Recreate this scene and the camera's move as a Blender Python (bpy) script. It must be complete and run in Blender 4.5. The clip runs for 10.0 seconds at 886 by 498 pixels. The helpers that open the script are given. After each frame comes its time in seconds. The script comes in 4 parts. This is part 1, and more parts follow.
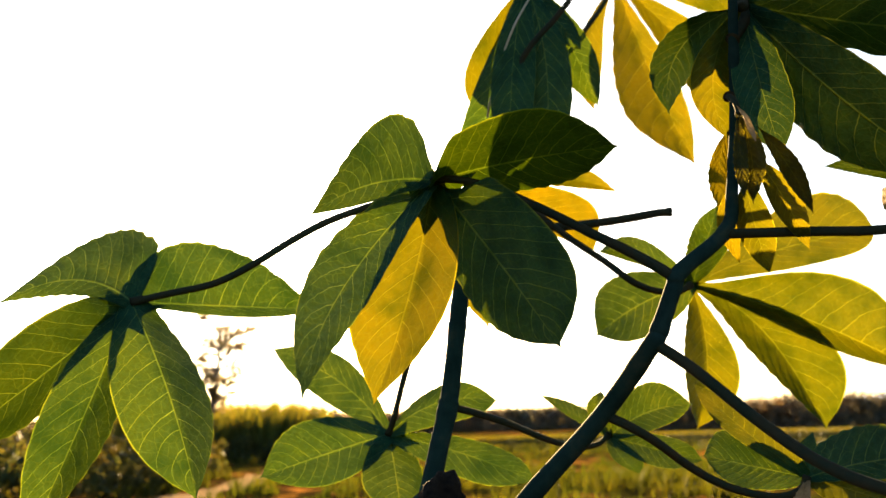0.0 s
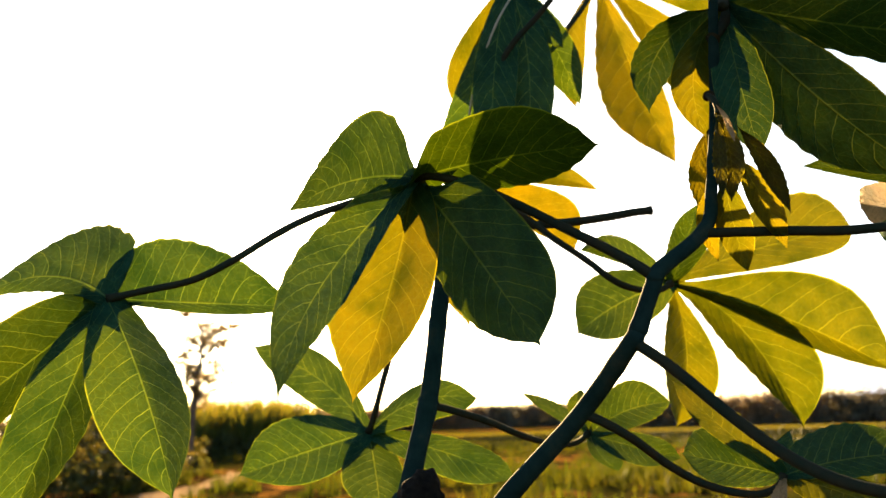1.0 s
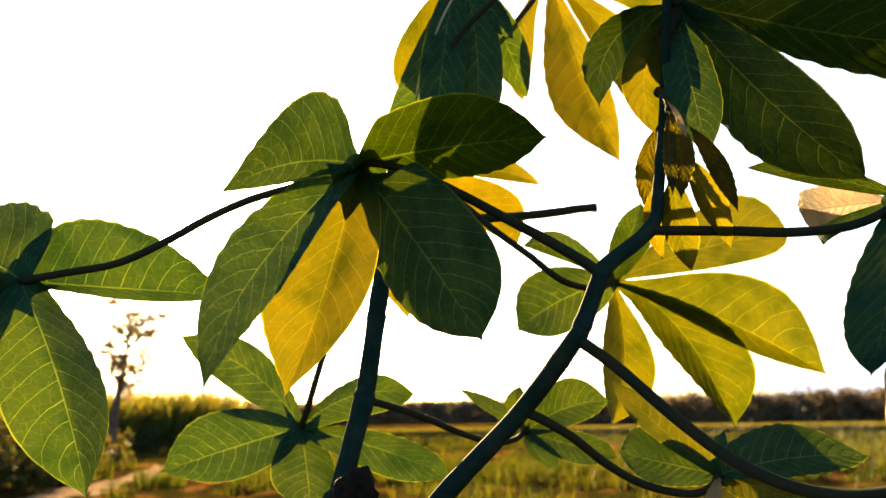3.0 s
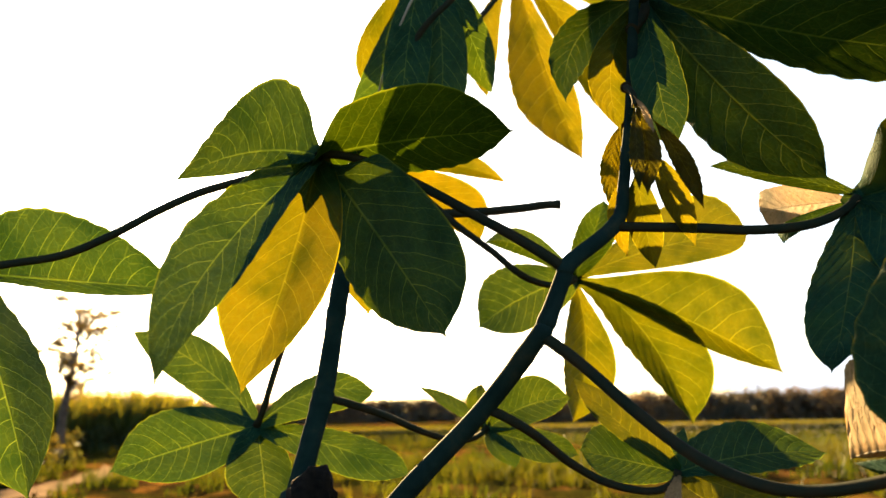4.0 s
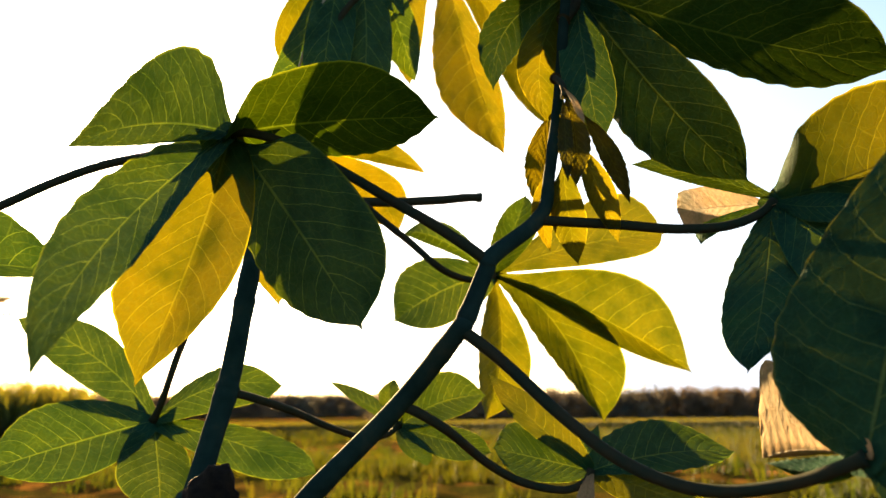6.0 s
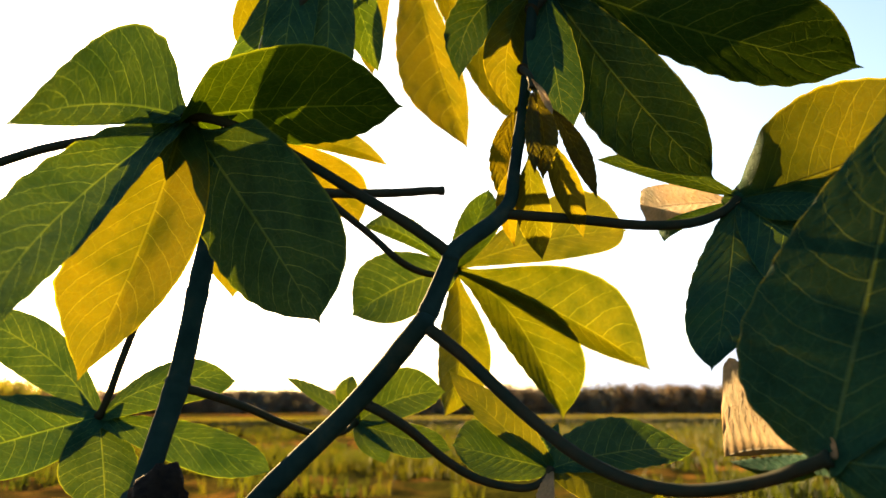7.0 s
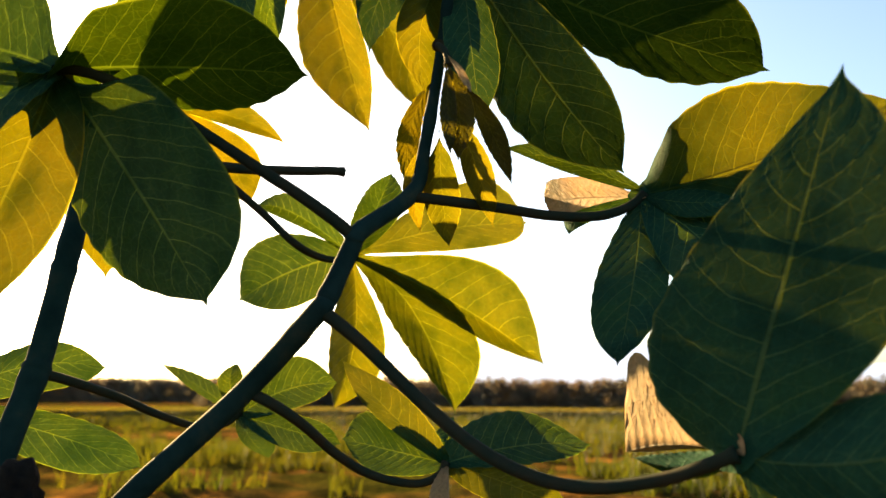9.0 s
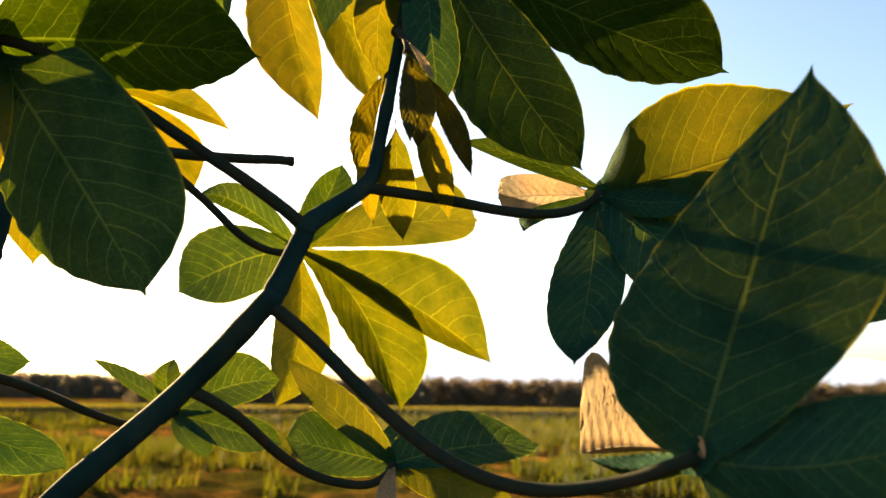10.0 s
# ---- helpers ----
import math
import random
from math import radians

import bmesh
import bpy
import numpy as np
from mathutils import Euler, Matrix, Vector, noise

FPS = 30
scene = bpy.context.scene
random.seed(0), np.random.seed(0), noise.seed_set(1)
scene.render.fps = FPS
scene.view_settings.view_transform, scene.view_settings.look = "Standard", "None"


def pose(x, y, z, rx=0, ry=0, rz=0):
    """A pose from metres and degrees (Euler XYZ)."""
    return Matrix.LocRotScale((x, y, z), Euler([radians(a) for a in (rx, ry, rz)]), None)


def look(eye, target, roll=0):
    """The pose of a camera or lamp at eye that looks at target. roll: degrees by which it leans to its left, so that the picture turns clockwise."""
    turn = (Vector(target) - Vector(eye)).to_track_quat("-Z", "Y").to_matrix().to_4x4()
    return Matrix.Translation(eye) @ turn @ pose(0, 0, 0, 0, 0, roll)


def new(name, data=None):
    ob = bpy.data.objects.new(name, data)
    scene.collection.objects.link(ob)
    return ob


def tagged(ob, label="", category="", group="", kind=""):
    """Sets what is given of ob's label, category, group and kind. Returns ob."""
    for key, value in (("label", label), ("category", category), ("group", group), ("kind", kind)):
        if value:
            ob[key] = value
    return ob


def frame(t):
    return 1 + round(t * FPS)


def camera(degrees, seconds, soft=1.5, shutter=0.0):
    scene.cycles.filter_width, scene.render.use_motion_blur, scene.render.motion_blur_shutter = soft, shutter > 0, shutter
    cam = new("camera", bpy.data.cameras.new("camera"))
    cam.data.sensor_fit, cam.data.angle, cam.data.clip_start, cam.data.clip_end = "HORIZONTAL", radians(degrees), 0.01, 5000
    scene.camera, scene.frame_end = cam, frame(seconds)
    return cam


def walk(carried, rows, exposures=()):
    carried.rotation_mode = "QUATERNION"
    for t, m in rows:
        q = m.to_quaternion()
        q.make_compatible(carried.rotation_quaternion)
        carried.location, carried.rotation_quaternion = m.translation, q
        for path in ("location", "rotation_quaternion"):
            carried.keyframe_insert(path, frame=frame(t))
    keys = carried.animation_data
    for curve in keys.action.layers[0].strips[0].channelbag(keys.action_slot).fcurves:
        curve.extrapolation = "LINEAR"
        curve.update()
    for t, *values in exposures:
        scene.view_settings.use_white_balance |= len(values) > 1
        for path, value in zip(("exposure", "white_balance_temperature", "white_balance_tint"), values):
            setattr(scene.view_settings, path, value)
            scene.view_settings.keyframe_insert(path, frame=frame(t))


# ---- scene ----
cam = camera(61.75, 10.0)
cam.data.dof.use_dof, cam.data.dof.focus_distance, cam.data.dof.aperture_fstop = True, 0.43, 11.0   # the distance lies out of focus
# seconds, place, yaw, pitch, roll
PATH = [
    (0, 0.0000, -0.0000, 1.1500, -0.000, 13.241, -1.825),
    (0.5, 0.0028, 0.0006, 1.1506, -0.482, 13.055, -1.794),
    (1, 0.0027, 0.0019, 1.1506, -1.228, 12.992, -1.836),
    (1.5, 0.0016, 0.0047, 1.1504, -2.330, 12.882, -1.733),
    (2, 0.0017, 0.0086, 1.1507, -3.316, 12.780, -1.627),
    (3.5, -0.0001, 0.0226, 1.1514, -7.704, 12.415, -1.050),
    (4, -0.0005, 0.0271, 1.1505, -9.337, 12.375, -1.196),
    (4.5, -0.0006, 0.0325, 1.1510, -11.434, 12.214, -1.127),
    (5, 0.0002, 0.0369, 1.1511, -12.881, 11.992, -0.926),
    (5.5, -0.0005, 0.0414, 1.1508, -14.604, 11.988, -0.778),
    (7, 0.0008, 0.0569, 1.1515, -19.457, 11.624, -0.462),
    (7.5, 0.0014, 0.0635, 1.1517, -21.719, 11.387, -0.249),
    (8, 0.0012, 0.0695, 1.1522, -24.096, 11.237, 0.086),
    (8.5, 0.0010, 0.0748, 1.1523, -26.013, 11.124, 0.299),
    (9, 0.0012, 0.0807, 1.1515, -28.305, 11.017, 0.264),
    (9.5, 0.0017, 0.0875, 1.1517, -30.492, 10.942, 0.493),
    (10, 0.0017, 0.0948, 1.1517, -32.892, 10.945, 0.742),
]
walk(cam, [(t, pose(x, y, z, 90 + p, 0, w) @ pose(0, 0, 0, 0, 0, r)) for t, x, y, z, w, p, r in PATH],
     exposures=((0.0, 3.45), (10.0, 3.45)))

# ---- light ----
SUN_AZ, SUN_EL = radians(6.2), radians(16.4)      # to the left of +y, and up
world = bpy.data.worlds.new("world")
scene.world = world
world.use_nodes = True
wn, wl = world.node_tree.nodes, world.node_tree.links
sky = wn.new("ShaderNodeTexSky")
sky.sky_type, sky.sun_disc = "NISHITA", False
sky.sun_elevation, sky.sun_rotation = SUN_EL, -SUN_AZ
sky.air_density, sky.dust_density, sky.ozone_density = 1.0, 2.0, 1.3
wl.new(sky.outputs["Color"], wn["Background"].inputs["Color"])
wn["Background"].inputs["Strength"].default_value = 0.034
sun = new("sun", bpy.data.lights.new("sun", "SUN"))
sun.data.energy, sun.data.angle, sun.data.color = 5.0, radians(0.5), (1.0, 0.68, 0.30)
TO_SUN = Vector((-math.sin(SUN_AZ) * math.cos(SUN_EL), math.cos(SUN_AZ) * math.cos(SUN_EL), math.sin(SUN_EL)))
sun.matrix_world = look(TO_SUN * 50, (0, 0, 0))


# ---- materials ----
def material(name):
    m = bpy.data.materials.new(name)
    m.use_nodes = True
    n, l = m.node_tree.nodes, m.node_tree.links
    return m, n, l, n["Principled BSDF"], n["Material Output"]


def ramp(n, stops):
    r = n.new("ShaderNodeValToRGB")
    r.color_ramp.elements[0].position, r.color_ramp.elements[0].color = stops[0][0], (*stops[0][1], 1)
    r.color_ramp.elements[1].position, r.color_ramp.elements[1].color = stops[-1][0], (*stops[-1][1], 1)
    for at, c in stops[1:-1]:
        e = r.color_ramp.elements.new(at)
        e.color = (*c, 1)
    return r


def mixed(n, l, fac, a, b, mode="MIX"):
    x = n.new("ShaderNodeMix")
    x.data_type, x.blend_type = "RGBA", mode
    for k, v in ((0, fac), (6, a), (7, b)):
        if isinstance(v, (int, float)):
            x.inputs[k].default_value = v
        elif isinstance(v, tuple):
            x.inputs[k].default_value = (*v, 1)
        else:
            l.new(v, x.inputs[k])
    return x.outputs[2]


def noised(n, l, scale, detail=4.0, space="Object", rough=0.6):
    c = n.new("ShaderNodeTexCoord")
    t = n.new("ShaderNodeTexNoise")
    t.inputs["Scale"].default_value, t.inputs["Detail"].default_value, t.inputs["Roughness"].default_value = scale, detail, rough
    l.new(c.outputs[space], t.inputs["Vector"])
    return t


def leaf_material(name, under, through_colour, vein, share, lines=1.0):
    """A thin blade: green skin, yellow light through it, pale side veins, a fine net between them, a thin rim coloured
    as if sunlit and blotches.
    """
    m, n, l, b, o = material(name)

    def calc(op, x, y=0.0, clamp=False):
        q = n.new("ShaderNodeMath")
        q.operation, q.use_clamp = op, clamp
        for k, v in ((0, x), (1, y)):
            if isinstance(v, (int, float)):
                q.inputs[k].default_value = v
            else:
                l.new(v, q.inputs[k])
        return q.outputs[0]

    uv, blade = n.new("ShaderNodeUVMap"), n.new("ShaderNodeUVMap")
    uv.uv_map, blade.uv_map = "metres", "blade"
    vor = n.new("ShaderNodeTexVoronoi")
    vor.feature = "DISTANCE_TO_EDGE"
    vor.inputs["Scale"].default_value = 310
    l.new(uv.outputs["UV"], vor.inputs["Vector"])
    coarse = n.new("ShaderNodeTexVoronoi")
    coarse.feature = "DISTANCE_TO_EDGE"
    coarse.inputs["Scale"].default_value = 120
    l.new(uv.outputs["UV"], coarse.inputs["Vector"])
    net = calc("MAXIMUM", calc("MULTIPLY", calc("SUBTRACT", 1.0, calc("DIVIDE", vor.outputs["Distance"], 0.045), True), 0.5),
               calc("SUBTRACT", 1.0, calc("DIVIDE", coarse.outputs["Distance"], 0.028), True))
    su = n.new("ShaderNodeSeparateXYZ")
    l.new(blade.outputs["UV"], su.inputs[0])
    s, u = su.outputs[0], su.outputs[1]
    a = calc("ABSOLUTE", u)
    bow = calc("ADD", calc("MULTIPLY", calc("POWER", a, 1.4), 0.13), calc("MULTIPLY", a, 0.06))
    phase = calc("ADD", calc("MULTIPLY", calc("SUBTRACT", s, bow), 11.5), calc("MULTIPLY", calc("GREATER_THAN", u, 0.0), 0.45))
    wob = noised(n, l, 60, 2)
    phase = calc("ADD", phase, calc("MULTIPLY", wob.outputs["Fac"], 0.35))
    off = calc("ABSOLUTE", calc("SUBTRACT", calc("FRACT", phase), 0.5))
    wide = calc("ADD", 0.012, calc("MULTIPLY", calc("SUBTRACT", 1.0, a), 0.014))
    side = calc("DIVIDE", calc("SUBTRACT", wide, off), calc("MULTIPLY", wide, 0.3), True)
    side = calc("MULTIPLY", side, calc("LESS_THAN", s, 0.96))
    rim = calc("MULTIPLY", calc("DIVIDE", calc("SUBTRACT", a, 0.965), 0.03, True), 0.7)
    broad = calc("ADD", 0.012, calc("MULTIPLY", calc("SUBTRACT", 1.0, s), 0.03))
    mid = calc("DIVIDE", calc("SUBTRACT", broad, a), calc("MULTIPLY", broad, 0.5), True)
    side = calc("MULTIPLY", side, calc("GREATER_THAN", s, 0.05))
    fac = calc("MULTIPLY", calc("MAXIMUM", calc("MAXIMUM", calc("MAXIMUM", calc("MULTIPLY", side, 1.0), calc("MULTIPLY", mid, 0.6)), calc("MULTIPLY", net, 0.26)), 0.0), lines)
    blot = noised(n, l, 28, 3)
    patch = ramp(n, [(0.33, (0.55, 0.66, 0.72)), (0.5, (1, 1, 1)), (0.7, (1.38, 1.22, 0.9))])
    l.new(blot.outputs["Fac"], patch.inputs["Fac"])
    fine = noised(n, l, 420, 2)
    grain = ramp(n, [(0.3, (0.8, 0.8, 0.8)), (0.7, (1.1, 1.1, 1.1))])
    l.new(fine.outputs["Fac"], grain.inputs["Fac"])
    info = n.new("ShaderNodeObjectInfo")
    each = ramp(n, [(0.0, (0.85, 0.95, 1.0)), (1.0, (1.15, 1.03, 0.9))])
    l.new(info.outputs["Random"], each.inputs["Fac"])
    skin = mixed(n, l, 1.0, mixed(n, l, 1.0, mixed(n, l, fac, under, vein), patch.outputs["Color"], "MULTIPLY"), grain.outputs["Color"], "MULTIPLY")
    pale = tuple(c * 2.8 + d for c, d in zip(through_colour, (0.040, 0.040, 0.004)))
    edge = tuple(c * 5 + d for c, d in zip(through_colour, (0.10, 0.075, 0.006)))       # sunlit edge glow put into the rim's colour
    glow = mixed(n, l, 1.0, mixed(n, l, 1.0, mixed(n, l, rim, mixed(n, l, fac, through_colour, pale), edge), patch.outputs["Color"], "MULTIPLY"), each.outputs["Color"], "MULTIPLY")
    l.new(skin, b.inputs["Base Color"])
    b.inputs["Roughness"].default_value = 0.65
    b.inputs["Specular IOR Level"].default_value = 0.03
    bump = n.new("ShaderNodeBump")
    bump.inputs["Strength"].default_value, bump.inputs["Distance"].default_value = 0.7, 0.0016
    l.new(calc("ADD", calc("MULTIPLY", net, 0.12), calc("MAXIMUM", side, mid)), bump.inputs["Height"])
    l.new(bump.outputs["Normal"], b.inputs["Normal"])
    t = n.new("ShaderNodeBsdfTranslucent")
    l.new(glow, t.inputs["Color"])
    l.new(bump.outputs["Normal"], t.inputs["Normal"])
    mix = n.new("ShaderNodeMixShader")
    mix.inputs[0].default_value = share
    l.new(b.outputs[0], mix.inputs[1])
    l.new(t.outputs[0], mix.inputs[2])
    l.new(mix.outputs[0], o.inputs["Surface"])
    return m


def plain(name, stops, scale, rough, bump=0.0, spec=0.4, space="Object"):
    m, n, l, b, o = material(name)
    t = noised(n, l, scale, 6, space)
    r = ramp(n, stops)
    l.new(t.outputs["Fac"], r.inputs["Fac"])
    l.new(r.outputs["Color"], b.inputs["Base Color"])
    b.inputs["Roughness"].default_value, b.inputs["Specular IOR Level"].default_value = rough, spec
    if bump:
        u = n.new("ShaderNodeBump")
        u.inputs["Strength"].default_value, u.inputs["Distance"].default_value = 0.6, bump
        l.new(t.outputs["Fac"], u.inputs["Height"])
        l.new(u.outputs["Normal"], b.inputs["Normal"])
    return m


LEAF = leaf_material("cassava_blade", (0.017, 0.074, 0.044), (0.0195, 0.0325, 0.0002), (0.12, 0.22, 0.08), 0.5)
# LEAF again with less light let through: shade put into the colour
SHADED_LEAF = leaf_material("shaded_blade", (0.017, 0.074, 0.044), (0.0070, 0.0125, 0.0002), (0.09, 0.18, 0.08), 0.5, 0.8)
# the green blade for lobes in milder sun, the light put into its colour
LIT_LIME = leaf_material("lit_lime_blade", (0.008, 0.052, 0.020), (0.056, 0.053, 0.0003), (0.05, 0.11, 0.04), 0.5, 0.5)
# a lit copy of the green blade: strong sun put into the colour
SUNLIT_YELLOW = leaf_material("sunlit_yellow_blade", (0.010, 0.052, 0.016), (0.074, 0.060, 0.0003), (0.10, 0.18, 0.06), 0.5, 0.35)
YOUNG = leaf_material("young_blade", (0.010, 0.030, 0.012), (0.10, 0.080, 0.001), (0.05, 0.08, 0.02), 0.5, 0.6)
# pale lobes and undersides, with grazing sunlight put into the colour as well
PALE = leaf_material("pale_lit_blade", (0.36, 0.23, 0.11), (0.10, 0.08, 0.02), (0.11, 0.065, 0.03), 0.25, 1.0)
STEM = plain("stem_bark", [(0.3, (0.006, 0.018, 0.018)), (0.55, (0.011, 0.027, 0.025)), (0.75, (0.028, 0.036, 0.026))], 60, 0.75, 0.0008, 0.008)
PETIOLE = plain("petiole_skin", [(0.3, (0.010, 0.020, 0.014)), (0.7, (0.028, 0.024, 0.014))], 70, 0.7, 0.0004, 0.02)


# ---- shapes ----
def mesh_of(bm, name, mats):
    me = bpy.data.meshes.new(name)
    bm.to_mesh(me)
    bm.free()
    for q in mats:
        me.materials.append(q)
    for p in me.polygons:
        p.use_smooth = True
    return me


def part(name, bm, mats, parent, label=""):
    ob = new(name, mesh_of(bm, name, mats if isinstance(mats, (list, tuple)) else [mats]))
    ob.parent = parent
    return tagged(ob, label)


def smooth_path(points, steps):
    """Catmull-Rom through rows of numbers."""
    p = [np.array(q, float) for q in points]
    p = [2 * p[0] - p[1]] + p + [2 * p[-1] - p[-2]]
    out = []
    for i in range(1, len(p) - 2):
        for k in range(steps):
            t = k / steps
            out.append(0.5 * (2 * p[i] + (p[i + 1] - p[i - 1]) * t + (2 * p[i - 1] - 5 * p[i] + 4 * p[i + 1] - p[i + 2]) * t * t
                              + (3 * p[i] - p[i - 1] - 3 * p[i + 1] + p[i + 2]) * t ** 3))
    out.append(p[-2])
    return out


def tube(bm, rows, sides, mat=0, cap=True):
    """A tube along rows of x, y, z, radius."""
    rings, up = [], Vector((0.3, 0.2, 0.9))
    for i, q in enumerate(rows):
        a, b = rows[max(0, i - 1)], rows[min(len(rows) - 1, i + 1)]
        d = Vector(b[:3]) - Vector(a[:3])
        d.normalize()
        x = d.cross(up)
        if x.length < 1e-4:
            x = d.cross(Vector((1, 0, 0)))
        x.normalize()
        y = d.cross(x)
        up = x.cross(d)
        rings.append([bm.verts.new(Vector(q[:3]) + (x * math.cos(2 * math.pi * k / sides) + y * math.sin(2 * math.pi * k / sides)) * q[3]) for k in range(sides)])
    for r0, r1 in zip(rings, rings[1:]):
        for k in range(sides):
            f = bm.faces.new((r0[k], r0[(k + 1) % sides], r1[(k + 1) % sides], r1[k]))
            f.material_index = mat
    if cap:
        for r in (rings[0], rings[-1]):
            bm.faces.new(r).material_index = mat


def lobe_mesh(seed, normal, base, mid, tip, left, right, shape_left, shape_right):
    """One lobe of a leaf: a bowed midrib, two folded halves with a wavy rim, raised midrib and side veins."""
    rnd = random.Random(seed)
    B, M, E, L, R = (Vector(q) for q in (base, mid, tip, left, right))
    C = 2 * M - 0.5 * (B + E)
    length = (M - B).length + (E - M).length
    ph, amp = rnd.uniform(0, 6), length * rnd.uniform(0.009, 0.013) * (1.9 if length < 0.1 else 1.0)      # small blades crumple more
    up = (L - R).cross(E - B)
    up.normalize()

    def rim(s, u):
        peak, foot, grow, full = shape_left if u < 0 else shape_right
        if s < 0:
            return foot * math.sqrt(max(0.0, 1 - (s / 0.055) ** 2))
        if s < peak:
            return foot + (1 - foot) * math.sin(math.pi / 2 * s / peak) ** grow
        v = (s - peak) / (1 - peak)
        body = max(0.0, 1 - (v / 0.95) ** full)
        return max(body, 0.10 * min(1.0, (1 - v) / 0.13) ** 1.3)      # a drawn-out tip

    def at(s, u):
        p = (1 - s) ** 2 * B + 2 * s * (1 - s) * C + s * s * E
        tan = (2 * (1 - s) * (C - B) + 2 * s * (E - C)).normalized()
        side = L if u < 0 else R
        side = side - tan * side.dot(tan) * 0.15
        side = side - normal * side.dot(normal) * max(0.0, 1 - s / 0.16) ** 1.5
        a = abs(u)
        phase = (s - 0.13 * a ** 1.4 - 0.06 * a) * 11.5 + (0.45 if u > 0 else 0.0) + 0.175
        w = rim(s, u) * (1 + 0.013 * math.sin(11 * s + ph + 2 * u) - 0.006 * math.cos(2 * math.pi * phase))
        fold = side * (w * a)
        arch = up * (amp * a * (1.3 - a) * math.cos(2 * math.pi * phase) * min(1, 3 * rim(s, u)) + 0.35 * amp * a * a * math.sin(9 * s + ph + 3 * u))
        curl = up * (0.06 * side.length * w * (a * a - a) * 1.6)
        return p + fold + arch + curl

    bm = bmesh.new()
    uv, flat = bm.loops.layers.uv.new("metres"), bm.loops.layers.uv.new("blade")
    ns, nu = 64, 12
    sides = [-0.05, -0.035, -0.018] + [i / ns for i in range(ns)]     # the lobes run together behind the centre
    grid = [[bm.verts.new(at(s, -1 + 2 * k / nu)) for k in range(nu + 1)] for s in sides]
    end = bm.verts.new(E)
    wid = (L.length + R.length) / 2

    def face(vs, st):
        f = bm.faces.new(vs)
        for lp, (s, u) in zip(f.loops, st):
            lp[uv].uv = (s * length + seed * 0.37, u * wid * rim(min(s, 0.98), u) + seed * 0.11)
            lp[flat].uv = (s, u)
    for i in range(len(sides) - 1):
        for k in range(nu):
            face((grid[i][k], grid[i][k + 1], grid[i + 1][k + 1], grid[i + 1][k]),
                 [(sides[a], -1 + 2 * c / nu) for a, c in ((i, k), (i, k + 1), (i + 1, k + 1), (i + 1, k))])
    for k in range(nu):
        face((grid[-1][k], grid[-1][k + 1], end), [(sides[-1], -1 + 2 * k / nu), (sides[-1], -1 + 2 * (k + 1) / nu), (1, 0)])
    return bm


count = [0]


def web_mesh(seed, hub, a, b, reach, behind):
    """The blade between two neighbouring midribs, where lobes run together round the centre."""
    def rib(row, s):
        B, M, E = (Vector(q) for q in row[:3])
        return (1 - s) ** 2 * B + 2 * s * (1 - s) * (2 * M - 0.5 * (B + E)) + s * s * E

    bm = bmesh.new()
    uv, flat = bm.loops.layers.uv.new("metres"), bm.loops.layers.uv.new("blade")
    nr, nw = 6, 12
    knots = {}
    for i in range(nr + 1):
        for k in range(nw + 1):
            w = k / nw
            s = reach * (1 - 0.4 * math.sin(math.pi * w)) * i / nr
            p = rib(a, s).lerp(rib(b, s), w) + behind * (0.0016 + 0.003 * math.sin(math.pi * w) * i / nr)
            knots[i, k] = bm.verts.new(p), (s, 0.9 * (2 * w if w < 0.5 else 2 * w - 2)), p - hub
    for i in range(nr):
        for k in range(nw):
            four = [knots[q] for q in ((i, k), (i, k + 1), (i + 1, k + 1), (i + 1, k))]
            f = bm.faces.new([q[0] for q in four])
            for lp, q in zip(f.loops, four):
                lp[uv].uv = (q[2].x + seed * 0.37, q[2].z + seed * 0.11)
                lp[flat].uv = q[1]
    return bm


def leaf(plant, petiole, radii, label, lobes, web=0.0):
    r0, r1 = radii
    start, onward = Vector(petiole[0]), Vector(petiole[1])
    rows = smooth_path([tuple(start - (onward - start).normalized() * 0.001)] + petiole, 5)
    bm = bmesh.new()
    last = len(rows) - 1
    tube(bm, [(*q, r0 + (r1 - r0) * i / last + 0.0014 * max(0, 1 - i / 3) + 0.001 * max(0, 1 - (last - i) / 2)) for i, q in enumerate(rows)], 10)
    ob = part("leaf", bm, PETIOLE, plant, label)
    spread = np.array([np.array(q[2]) - np.array(q[0]) for q in lobes] + [np.array(q[1]) - np.array(q[0]) for q in lobes])
    normal = Vector(np.linalg.svd(spread)[2][2])
    for row in lobes:
        count[0] += 1
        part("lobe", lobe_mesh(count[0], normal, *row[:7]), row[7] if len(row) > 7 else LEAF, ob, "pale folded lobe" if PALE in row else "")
    if web:
        hub = Vector(lobes[0][0])
        behind = normal if normal.dot(TO_SUN) > 0 else -normal
        across = normal.orthogonal().normalized()
        turn = {i: math.atan2((Vector(q[1]) - hub).dot(normal.cross(across)), (Vector(q[1]) - hub).dot(across)) for i, q in enumerate(lobes)}
        ring = sorted(turn, key=turn.get)
        for i, k in zip(ring, ring[1:] + ring[:1]):
            if (turn[k] - turn[i]) % (2 * math.pi) < math.radians(125):
                count[0] += 1
                part("blade_centre", web_mesh(count[0], hub, lobes[i], lobes[k], web, behind), LEAF, ob)
    return ob


